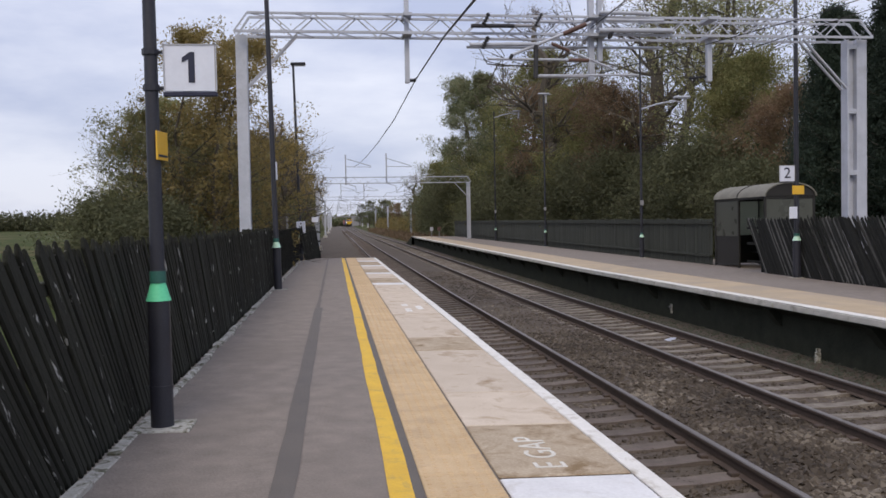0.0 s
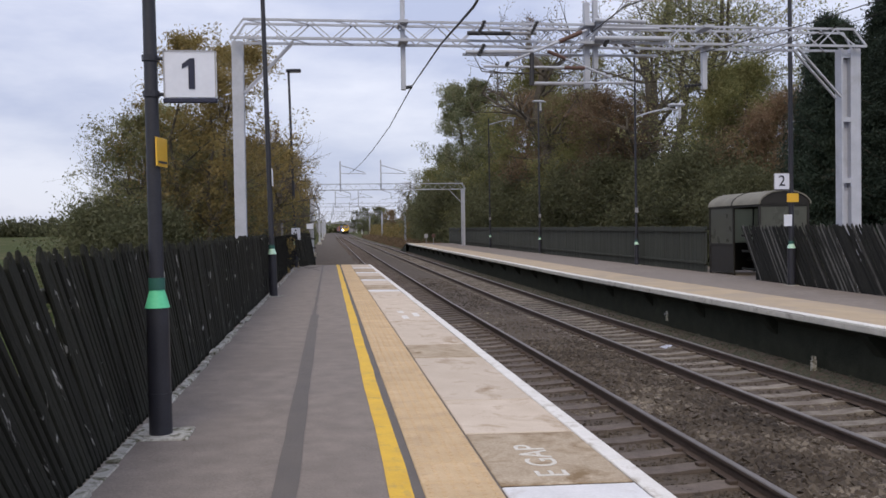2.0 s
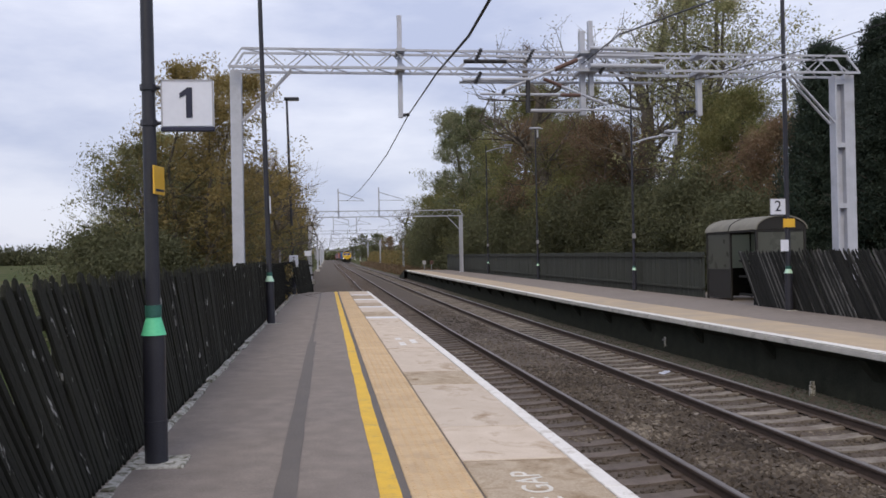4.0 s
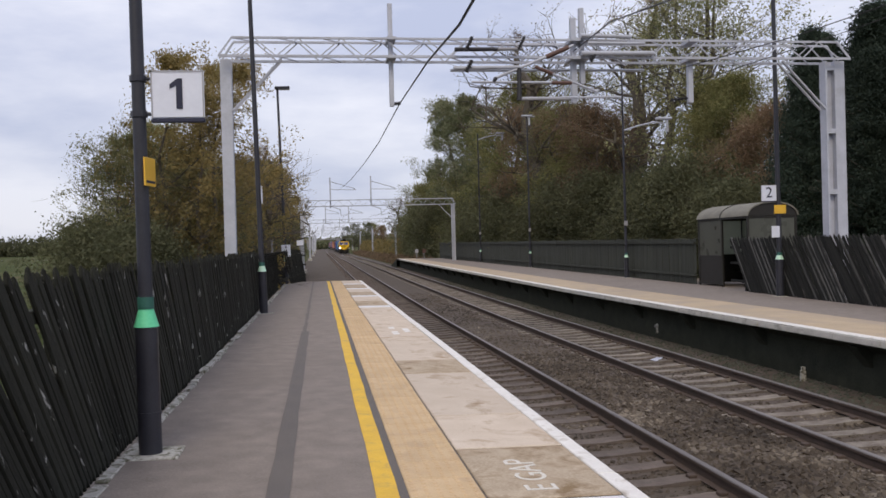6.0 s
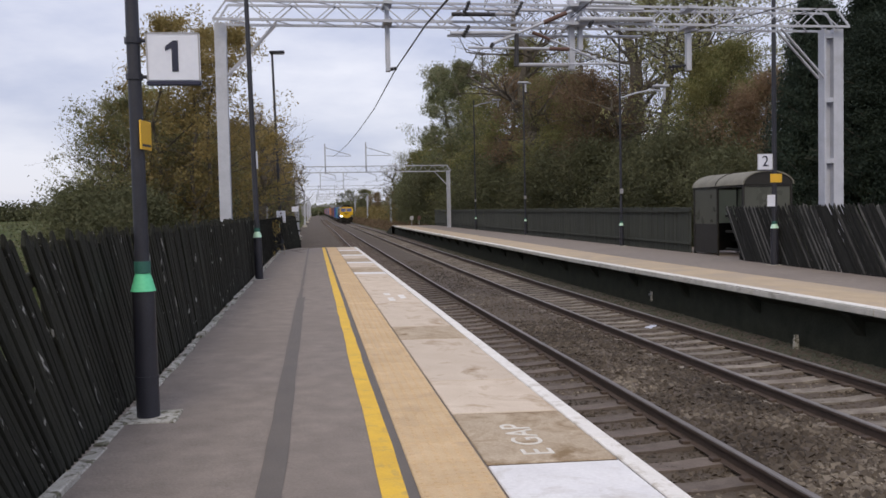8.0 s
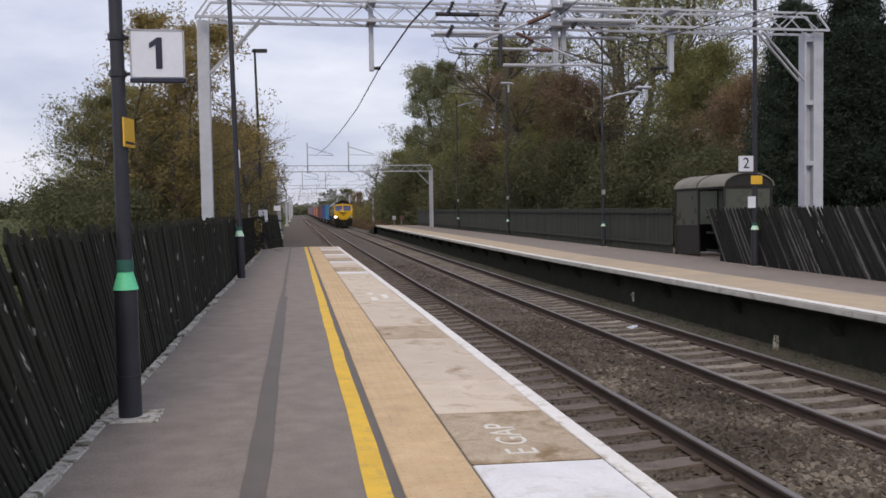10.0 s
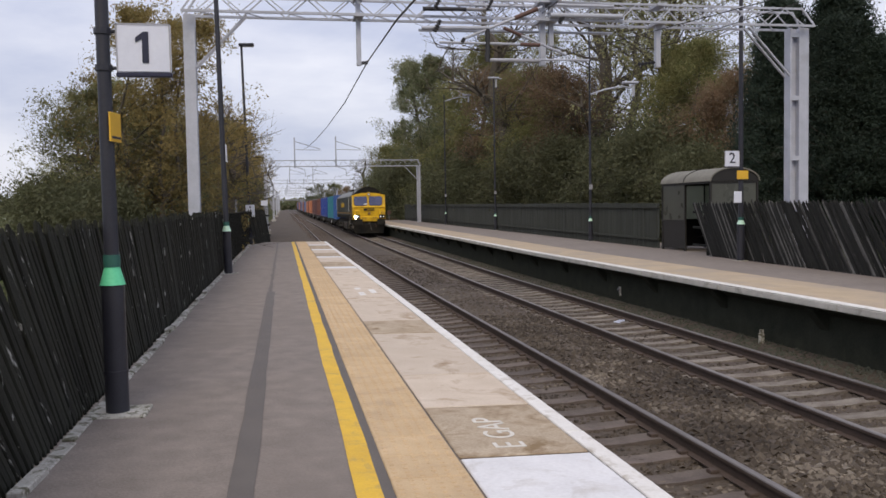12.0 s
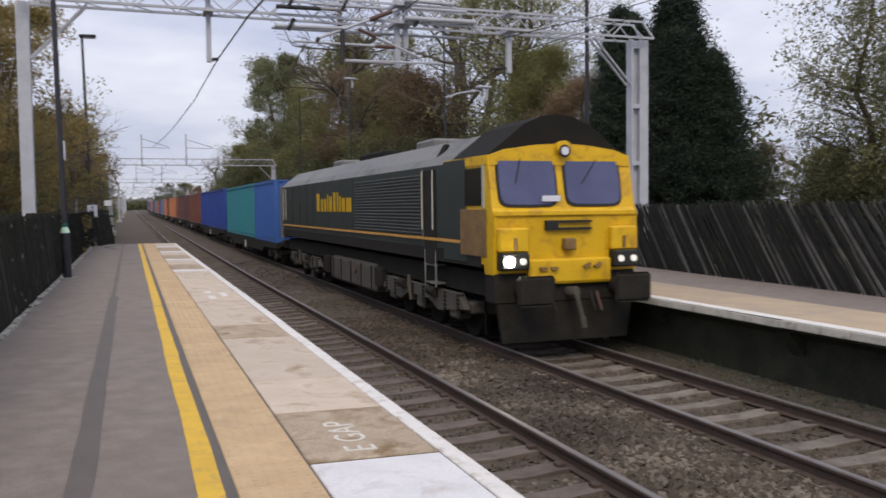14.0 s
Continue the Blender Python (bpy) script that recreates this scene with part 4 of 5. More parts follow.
# ---- waiting shelter ----
def shelter(x0, x1, y0, y1):
    z = deck(x0)
    t = thing("waiting_shelter", pose(0, 0, z), "brown framed platform waiting shelter with a barrel roof", "shelter")
    ev = 2.38
    for x in (x0, x1):
        for k in range(3):
            y = y0 + (y1 - y0) * k / 2
            part("post", box(NEW(), x - 0.035, x + 0.035, y - 0.035, y + 0.035, 0, ev, 0.006), M_SHELTER, t)
    for x in (x0, x1):
        for h in (0.1, 1.05, ev - 0.04):
            bm = NEW()
            if x == x0:
                box(bm, x - 0.03, x + 0.03, y0 + (y1 - y0) / 2 if h < 2 else y0, y1, h - 0.03, h + 0.03)
            else:
                box(bm, x - 0.03, x + 0.03, y0, y1, h - 0.03, h + 0.03)
            part("rail", bm, M_SHELTER, t)
    for k in range(2):
        a, b = y0 + (y1 - y0) * k / 2 + 0.04, y0 + (y1 - y0) * (k + 1) / 2 - 0.04
        for x in (x0, x1):
            if x == x0 and k == 0:
                continue
            part("pane", box(NEW(), x - 0.006, x + 0.006, a, b, 1.08, ev - 0.08), M_SHPANE if x == x0 else M_SHGLASS, t)
            part("panel", box(NEW(), x - 0.01, x + 0.01, a, b, 0.13, 1.02), M_SHELTER, t)
    for y in (y0, y1):
        for h in (0.1, 1.05, ev - 0.04):
            part("rail", box(NEW(), x0, x1, y - 0.03, y + 0.03, h - 0.03, h + 0.03), M_SHELTER, t)
        part("pane", box(NEW(), x0 + 0.04, x1 - 0.04, y - 0.006, y + 0.006, 1.08, ev - 0.08), M_SHPANE if y == y0 else M_SHGLASS, t)
        part("panel", box(NEW(), x0 + 0.04, x1 - 0.04, y - 0.01, y + 0.01, 0.13, 1.02), M_SHELTER, t)
    # curved roof, in two sheets, and its gable ends
    mid, half, rise = (x0 + x1) / 2, (x1 - x0) / 2 + 0.07, 0.46
    arc = [(mid + half * math.cos(a), ev + rise * math.sin(a)) for a in [math.pi * k / 12 for k in range(13)]]
    inner = [(mid + (half - 0.04) * math.cos(a), ev - 0.002 + (rise - 0.04) * math.sin(a)) for a in [math.pi * k / 12 for k in range(13)]]
    ym = (y0 + y1) / 2
    for a, b in ((y0 - 0.1, ym - 0.02), (ym + 0.02, y1 + 0.05)):
        part("roof_sheet", prism(NEW(), arc + inner[::-1], a, b), M_ROOF, t, "weathered curved roof sheet", smooth=True)
    part("roof_rib", prism(NEW(), [(mid + (half + 0.02) * math.cos(math.pi * k / 12), ev + (rise + 0.02) * math.sin(math.pi * k / 12)) for k in range(13)] + inner[::-1], ym - 0.02, ym + 0.02), M_SHELTER, t)
    for y in (y0 - 0.05, y1 + 0.02):
        part("gable", prism(NEW(), inner, y, y + 0.03), M_SHELTER, t)
    part("bench", box(NEW(), x1 - 0.45, x1 - 0.08, y0 + 0.3, y1 - 0.3, 0.42, 0.47, 0.01), M_SHELTER, t)
    return t


shelter(12.02, 13.68, 26.1, 29.7)


# ---- trees ----
def tube_mesh(segs, sides=5):
    """Tapered limbs from rows of (p, q, r0, r1)."""
    vs, fs = [], []
    full = sides
    for p, q, r0, r1 in segs:
        p, q = Vector(p), Vector(q)
        sides = full if r0 > 0.045 else 3
        d = (q - p).normalized()
        u = d.orthogonal().normalized()
        w = d.cross(u)
        b = len(vs)
        for c, rad in ((p, r0), (q, r1)):
            for k in range(sides):
                a = 2 * math.pi * k / sides
                vs.append(c + rad * (math.cos(a) * u + math.sin(a) * w))
        for k in range(sides):
            fs.append((b + k, b + (k + 1) % sides, b + sides + (k + 1) % sides, b + sides + k))
    me = bpy.data.meshes.new("limbs")
    me.from_pydata([tuple(v) for v in vs], [], fs)
    me.materials.append(M_BARK)
    return me


def leaf_mesh(name, centres, size, mat, r, flat=0.0, long=1.5):
    """One pointed leaf at each centre, turned at random."""
    n = len(centres)
    a = r.normal(size=(n, 3))
    a[:, 2] *= 1 - flat
    a /= np.linalg.norm(a, axis=1)[:, None]
    b = np.cross(a, r.normal(size=(n, 3)))
    b /= np.linalg.norm(b, axis=1)[:, None]
    s = size * (0.6 + 0.8 * r.random(n))[:, None]
    v = np.stack([centres - a * s * long * 0.5 + b * s * 0.1, centres + b * s * 0.55, centres + a * s * long * 0.5 - b * s * 0.3], 1)
    me = bpy.data.meshes.new(name)
    me.vertices.add(3 * n)
    me.vertices.foreach_set("co", v.reshape(-1).astype(np.float32))
    me.loops.add(3 * n)
    me.loops.foreach_set("vertex_index", np.arange(3 * n, dtype=np.int32))
    me.polygons.add(n)
    me.polygons.foreach_set("loop_start", np.arange(0, 3 * n, 3, dtype=np.int32))
    me.update(calc_edges=True)
    me.materials.append(mat)
    return me


def broadleaf(seed, h, spread, count, size, mat, label, low=0.25, tight=0.4, stems=1, taper=0.0, keep=700, drift=0.0, stout=1.0):
    """A branching tree: trunk, limbs, boughs and twigs, with leaves gathered about the twigs."""
    r = random.Random(seed)
    nr = np.random.default_rng(seed)
    segs, tips = [], []

    def grow(p, d, length, rad, level):
        n = 3 if level < 2 else 2
        for k in range(n):
            d2 = (d + Vector((r.gauss(0, 0.16), r.gauss(0, 0.16), r.gauss(0.05, 0.1)))).normalized()
            q = p + d2 * (length / n)
            segs.append((p, q, rad * (1 - 0.75 * k / n), rad * (1 - 0.75 * (k + 1) / n)))
            if level >= 2:
                tips.append(q)
            if level < 3:
                for _ in range(2 if level == 1 else (2 if level == 2 else 1)):
                    side = Vector((r.gauss(0, 1), r.gauss(0, 1), r.gauss(0.25, 0.5))).normalized()
                    grow(q, (d2 * 0.55 + side * 0.85).normalized(), length * r.uniform(0.42, 0.62), rad * 0.45, level + 1)
            p, d = q, d2

    for s in range(stems):
        base = Vector((r.uniform(-0.5, 0.5) * (stems > 1), r.uniform(-0.5, 0.5) * (stems > 1), 0))
        p, trunk = base, h * 0.023 * stout / stems ** 0.5
        n = 9
        lean = Vector((r.gauss(0, 0.045), r.gauss(0, 0.045), 0)) * (1 + 0.4 * stems)
        for k in range(n):
            q = p + Vector((r.gauss(0, 0.02) * h, r.gauss(0, 0.02) * h, h * 0.9 / n)) + lean * h / n
            segs.append((p, q, trunk * (1 - 0.85 * k / n), trunk * (1 - 0.85 * (k + 1) / n)))
            f = (k + 1) / n
            if f > low:
                prof = math.sin(math.pi * min(1, 0.18 + 0.8 * (f - low) / (1 - low))) ** 0.7
                for _ in range(3):
                    a = r.uniform(0, 6.283)
                    grow(q, Vector((math.cos(a), math.sin(a), r.uniform(0.1, 0.9))).normalized(), spread * prof * r.uniform(0.5, 1.0), trunk * 0.3 * (1.15 - f), 1)
            p = q
    tips = np.array([tuple(t) for t in tips])
    weight = nr.random(len(tips)) ** 3.0
    idx = nr.choice(len(tips), count, p=weight / weight.sum())
    clump = 0.4 + nr.random(len(tips)) * 1.2
    # bring the crown to its stated height and spread
    kz = h / np.percentile(tips[:, 2], 99.5)
    kr = spread / np.percentile(np.hypot(tips[:, 0], tips[:, 1]), 93)
    tips = tips * np.array((kr, kr, kz))
    segs = [(Vector((p.x * kr, p.y * kr, p.z * kz)), Vector((q.x * kr, q.y * kr, q.z * kz)), a, b) for p, q, a, b in segs]
    far = np.hypot(tips[:, 0], tips[:, 1]) * (1 if taper else 0.55)
    tips[:, :2] *= np.minimum(1, spread * (0.92 + 0.16 * nr.random(len(tips))) / np.maximum(far, 0.01))[:, None]
    if taper:      # a crown that narrows upwards
        def narrow(z):
            return 1 - taper * min(1.0, max(0.0, z / h - 0.25) / 0.75)

        def lean_over(v):
            return Vector((v.x * narrow(v.z) + drift * v.z / h, v.y * narrow(v.z), v.z))

        tips = np.array([tuple(lean_over(Vector(v))) for v in tips])
        segs = [(lean_over(p), lean_over(q), a, b) for p, q, a, b in segs]
    pts = tips[idx] + np.clip(nr.normal(size=(count, 3)), -1.4, 1.4) * (tight * clump[idx])[:, None]
    pts = pts[pts[:, 2] > 0.3]
    t = thing("tree", pose(0, 0, 0), label, "tree", "lineside trees")
    if count > 12000:
        thick = sorted(segs, key=lambda g: -g[2])
        segs = thick[:keep]      # the leaves hide the finest twigs
    part_of("trunk", tube_mesh(segs), None, t, "bare grey-brown trunk and branches")
    part_of("crown", leaf_mesh("crown", pts, size, mat, nr), None, t)
    return t


def conifer(seed, h, rad, count, label):
    r = np.random.default_rng(seed)
    t = thing("conifer", pose(0, 0, 0), label, "conifer", "dark conifers")
    segs = [((0, 0, 0), (0, 0, h * 0.95), 0.22, 0.03)]
    pts = []
    n_b = 900
    per = count // n_b
    for k in range(n_b):
        f = r.random() ** 0.8
        z = 0.3 + f * (h - 0.5)
        R = rad * (1 - f) ** 0.75 * r.uniform(0.65, 1.2) + 0.15
        a = r.random() * 6.283
        d = np.array((math.cos(a), math.sin(a), 0.25))
        tip = np.array((0, 0, z)) + d * R
        if k % 3 == 0:
            segs.append(((0, 0, z), tuple(tip), 0.03, 0.008))
        s = r.random(per) ** 0.6
        p = np.array((0, 0, z))[None] + d[None] * (R * s)[:, None]
        p += r.normal(size=(per, 3)) * np.array((0.28, 0.28, 0.22)) * (1.15 - 0.4 * s)[:, None]
        pts.append(p)
    pts = np.concatenate(pts)
    part_of("trunk", tube_mesh(segs), None, t)
    part_of("crown", leaf_mesh("crown", pts, 0.075, L_CONIFER, r, 0.0, 2.0), None, t)
    return t


KINDS = [
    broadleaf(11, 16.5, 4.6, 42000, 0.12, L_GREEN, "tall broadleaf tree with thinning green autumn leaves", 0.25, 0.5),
    broadleaf(12, 13.5, 4.0, 28000, 0.125, L_RUST, "tall tree with russet brown autumn leaves", 0.25, 0.55),
    broadleaf(13, 17.5, 5.0, 7500, 0.125, L_PALE, "tall thinly leaved tree with open branches"),
    broadleaf(14, 8.6, 3.0, 26000, 0.12, L_AUTUMN, "broad yellowing autumn tree beside the railway", 0.08, 0.34, 3),
    broadleaf(15, 8.6, 3.0, 26000, 0.095, L_PALE, "pale green willow-like tree with bright leaves", 0.12, 0.34, 3),
    broadleaf(16, 5.5, 2.8, 21000, 0.12, L_DARK, "dense dark green lineside bush", 0.05, 0.42, 4),
    broadleaf(17, 11.0, 3.4, 2500, 0.055, L_RUST, "nearly bare tree with fine branches", 0.25, 0.15, stout=2.2),
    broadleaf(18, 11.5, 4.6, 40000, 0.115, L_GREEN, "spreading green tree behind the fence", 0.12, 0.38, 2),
    broadleaf(14, 8.6, 3.1, 52000, 0.064, L_AUTUMN, "large yellow-green autumn tree behind the platform fence", 0.06, 0.15, 3, 0.2, 3000, 1.7),
    broadleaf(25, 8.6, 3.2, 30000, 0.07, L_PALE, "pale green leafy tree behind the platform fence", 0.06, 0.14, 3, 0.3, 3000),
    broadleaf(31, 12.0, 4.6, 19000, 0.1, L_PALE, "airy tree with sparse pale leaves and open branches", 0.15, 0.26, 2, 0.0, 3000),
    broadleaf(41, 16.5, 4.8, 34000, 0.125, L_SILVER, "tall tree with silvery grey-green leaves, haze-toned when distant", 0.16, 0.27, 1, 0.0, 2500),
]
PLACED = {}


def plant(kind, x, y, scale=1.0, turn=0.0, squash=1.0):
    k = scale / PLACED.get(kind, 1.0)      # a copy takes over the first one's scale
    m = pose(x, y, ground_height(x, y) - 0.05, 0, 0, turn) @ Matrix.Diagonal((k, k, k * squash, 1))
    if kind not in PLACED:
        PLACED[kind] = scale
        KINDS[kind].matrix_basis = m
        return KINDS[kind]
    return copy_thing(KINDS[kind], m)


# left of the line, behind the paling fence
for kind, x, y, s in ((9, -7.9, 28.6, 0.72), (9, -7.0, 31.0, 0.8), (9, -9.0, 31.5, 0.5), (5, -7.7, 26.8, 0.56), (5, -6.4, 25.8, 0.58), (5, -9.3, 28.2, 0.6), (5, -10.3, 32, 0.34), (9, -6.6, 34, 0.74), (3, -6.9, 39, 0.7), (5, -5.9, 36, 0.65),
                      (6, -3.9, 46, 0.72), (3, -6.4, 49, 0.8), (4, -7.0, 44, 0.72), (6, -6.0, 56, 0.85), (5, -6.4, 52, 0.8), (3, -6.8, 60, 0.95), (3, -7.2, 72, 1.05), (5, -6.8, 66, 0.9), (5, -6.8, 80, 1.0), (3, -7.6, 90, 1.15),
                      (3, -7.8, 105, 1.1), (5, -7.4, 120, 1.1), (3, -8, 140, 1.2), (3, -8.5, 165, 1.2), (5, -8.5, 195, 1.3), (3, -9, 230, 1.3)):
    plant(kind, x, y, s, (x * 91 + y * 37) % 360)
plant(8, -6.5, 28.5, 1.0, 0)
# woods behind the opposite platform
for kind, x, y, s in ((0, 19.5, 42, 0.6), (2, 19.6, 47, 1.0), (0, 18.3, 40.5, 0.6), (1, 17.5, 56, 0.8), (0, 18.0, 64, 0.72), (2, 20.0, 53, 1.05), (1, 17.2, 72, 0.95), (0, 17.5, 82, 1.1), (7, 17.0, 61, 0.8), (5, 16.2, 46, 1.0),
                      (5, 16.4, 53, 1.1), (5, 16.2, 60, 1.1), (5, 16.0, 67, 1.15), (5, 16.0, 75, 1.2), (5, 16.0, 84, 1.3), (5, 15.0, 93, 1.3), (11, 17.8, 94, 1.12), (2, 22, 62, 1.0), 
                      (11, 17.4, 105, 1.17), (7, 16.0, 101, 0.85), (5, 13.6, 106, 1.3), (11, 17.2, 118, 1.1), (5, 13.4, 118, 1.4), (7, 15.6, 130, 0.95), (0, 17.0, 142, 0.85), (5, 13.8, 140, 1.3), (6, 14.5, 156, 1.05),
                      # grey-green trees around 300 m carry the haze of distance in their leaf colour
                      (1, 13.8, 167, 0.42), (1, 13.5, 215, 0.5), (6, 13.5, 172, 1.05), (11, 10.2, 300, 0.5), (11, 12.6, 316, 0.6), (11, 13.5, 282, 0.55), (7, 15.5, 300, 0.8), (11, 8.8, 372, 0.62),
                      (2, 18.6, 44, 0.9), (6, 16.2, 66, 1.75), (6, 18.5, 57, 1.65), (5, 16.4, 39, 1.0), (1, 18.6, 37, 0.56), (5, 16.0, 34, 0.75), (1, 21, 80, 1.0), (0, 22, 92, 1.05), (2, 20.0, 73, 0.95)):
    plant(kind, x, y, s, (x * 53 + y * 71) % 360)
# right of the conifers, in view as the camera turns
for kind, x, y, s in ((10, 26.0, 25.5, 1.0), (7, 27.2, 24.5, 0.84), (5, 25.0, 25.0, 0.6), (7, 33, 36, 0.42), (5, 24.0, 26.5, 0.6), (10, 28.5, 27.0, 0.85), (1, 34, 42, 0.38)):
    plant(kind, x, y, s, (x * 17 + y * 29) % 360)
con = conifer(3, 10.5, 3.3, 90000, "tall dense dark green cypress behind the fence")
con.matrix_basis = pose(19.5, 30.0, -0.4)
copy_thing(con, pose(19.8, 28.2, -0.4, 0, 0, 310) @ Matrix.Diagonal((0.84, 0.84, 0.73, 1)))
copy_thing(con, pose(17.4, 31.0, -0.4, 0, 0, 70) @ Matrix.Diagonal((0.7, 0.7, 0.93, 1)))
copy_thing(con, pose(18.3, 28.6, -0.4, 0, 0, 250) @ Matrix.Diagonal((0.75, 0.75, 0.8, 1)))
copy_thing(con, pose(18.4, 31.8, -0.4, 0, 0, 160) @ Matrix.Diagonal((0.75, 0.75, 0.93, 1)))


def thicket(name, seed, count, size, x0, x1, y0, y1, h, mat, label):
    """Undergrowth: a ragged mass of leaves along a strip."""
    r = np.random.default_rng(seed)
    y = y0 + (y1 - y0) * r.random(count)
    x = x0 + (x1 - x0) * r.random(count)
    top = h * (0.7 + 0.3 * np.sin(y * 0.9 + x) + 0.25 * np.sin(y * 2.3 + 1))
    z = top * r.random(count) ** 0.7
    g = np.array([ground_height(a, b) for a, b in zip(x, y)])
    me = leaf_mesh(name, np.stack([x, y, z + g], 1), size, mat, r)
    tagged(part_of(name, me, None, None), label, "undergrowth", kind="stuff")


thicket("undergrowth", 21, 90000, 0.14, 14.6, 18.0, 35, 120, 3.0, L_DARK, "dense dark undergrowth behind the opposite platform")
thicket("undergrowth", 22, 14000, 0.16, 23.5, 32.0, 10, 34, 1.5, L_DARK, "tangled dark undergrowth behind the paling fence")
thicket("undergrowth", 23, 22000, 0.13, -9.5, -4.9, 24, 60, 1.5, L_DARK, "dense dark brambles behind the platform fence")
thicket("undergrowth", 31, 9000, 0.24, 12.2, 15.0, 94, 150, 3.6, L_DARK, "dark green scrub past the end of the opposite platform")
thicket("undergrowth", 24, 12000, 0.3, 10.6, 13.5, 146, 270, 3.0, L_AUTUMN, "yellow brown scrub beside the far track")
thicket("undergrowth", 25, 9000, 0.33, -8.5, -5.6, 60, 300, 3.0, L_DARK, "dark scrub beside the near track")
thicket("far_woods", 29, 40000, 0.34, 25.0, 34.0, 38, 130, 6.5, L_DARK, "deep shadowy woods behind the lineside trees")
thicket("undergrowth", 30, 12000, 0.22, 8.0, 11.0, 96, 260, 0.9, L_RUST, "low brown scrub on the verge")
thicket("far_hedge", 26, 34000, 1.0, -300, -60, 330, 350, 6.4, L_DARK, "distant dark hedges and trees across the fields")
thicket("far_woods", 28, 9000, 2.2, -40, 60, 600, 660, 7.0, L_SILVER, "distant woods at the end of the line")


def overbridge(y):
    t = thing("road_bridge", pose(0, y, grade(y)), "distant grey road bridge across the railway", "bridge")
    part("deck", box(NEW(), -25, 30, -3, 3, 4.8, 5.5, 0.1), M_STEELD, t)
    for x in (-7, 12):
        part("abutment", box(NEW(), x - 3, x + 3, -3, 3, -2, 4.8), M_STEELD, t)


overbridge(560)


# ---- the freight train ----
M_BODY = material("dark_green_body", (0.018, 0.027, 0.025), (0.032, 0.042, 0.039), 1.5, 0.5, 0.03, fine=30, stain=(0.05, 0.046, 0.04), stain_scale=1.1, stain_at=(0.55, 0.9))
M_CABY = material("cab_yellow_paint", (0.6, 0.36, 0.01), (0.72, 0.455, 0.015), 2.5, 0.42, 0.02, fine=40, stain=(0.36, 0.19, 0.03), stain_scale=3.2, stain_at=(0.51, 0.74))
M_TROOF = material("grey_loco_roof", (0.11, 0.114, 0.11), (0.19, 0.19, 0.182), 1.5, 0.55, 0.05, fine=30, stain=(0.06, 0.06, 0.056), stain_scale=1.0)
M_HOOD = material("black_roof_end", (0.012, 0.012, 0.012), (0.022, 0.021, 0.02), 2, 0.85, spec=0.12)
M_GRIME = material("brake_dust_black", (0.0155, 0.0145, 0.013), (0.033, 0.0305, 0.0265), 3, 0.9, 0.3, fine=30, spec=0.15)
M_GRIMEL = material("dusty_bogie_grey", (0.05, 0.045, 0.039), (0.105, 0.095, 0.081), 3, 0.9, 0.3, fine=30)
M_BRONZE = material("grimy_cab_door", (0.13, 0.075, 0.035), (0.26, 0.16, 0.06), 3, 0.7, fine=30)
M_ORANGE = material("orange_lining", (0.5, 0.25, 0.05), (0.6, 0.34, 0.09), 4, 0.6)
# blue base colour paints in the sky mirrored by the glass
M_SCREEN = material("cab_windscreen", (0.045, 0.054, 0.13), (0.085, 0.095, 0.2), 1.2, 0.12, spec=0.55)
M_DARKWIN = material("dark_side_window", (0.015, 0.015, 0.016), (0.028, 0.027, 0.027), 2, 0.15, spec=0.7)
M_RUBBER = material("black_window_rubber", (0.01, 0.01, 0.01), (0.02, 0.02, 0.02), 5, 0.6)
M_LAMP = glow("lit_headlamp", (1.0, 0.96, 0.86), 180.0)
M_LAMPW = glow("lit_marker_lamp", (0.95, 0.93, 0.88), 0.3)
M_LOUVRE = material("grey_louvre_slat", (0.045, 0.052, 0.05), (0.075, 0.082, 0.078), 2, 0.45, fine=30)
M_HAND = material("pale_handrail", (0.36, 0.36, 0.33), (0.48, 0.48, 0.44), 5, 0.5)

BODY = [(-1.32, 1.4), (-1.32, 3.14), (1.32, 3.14), (1.32, 1.4)]


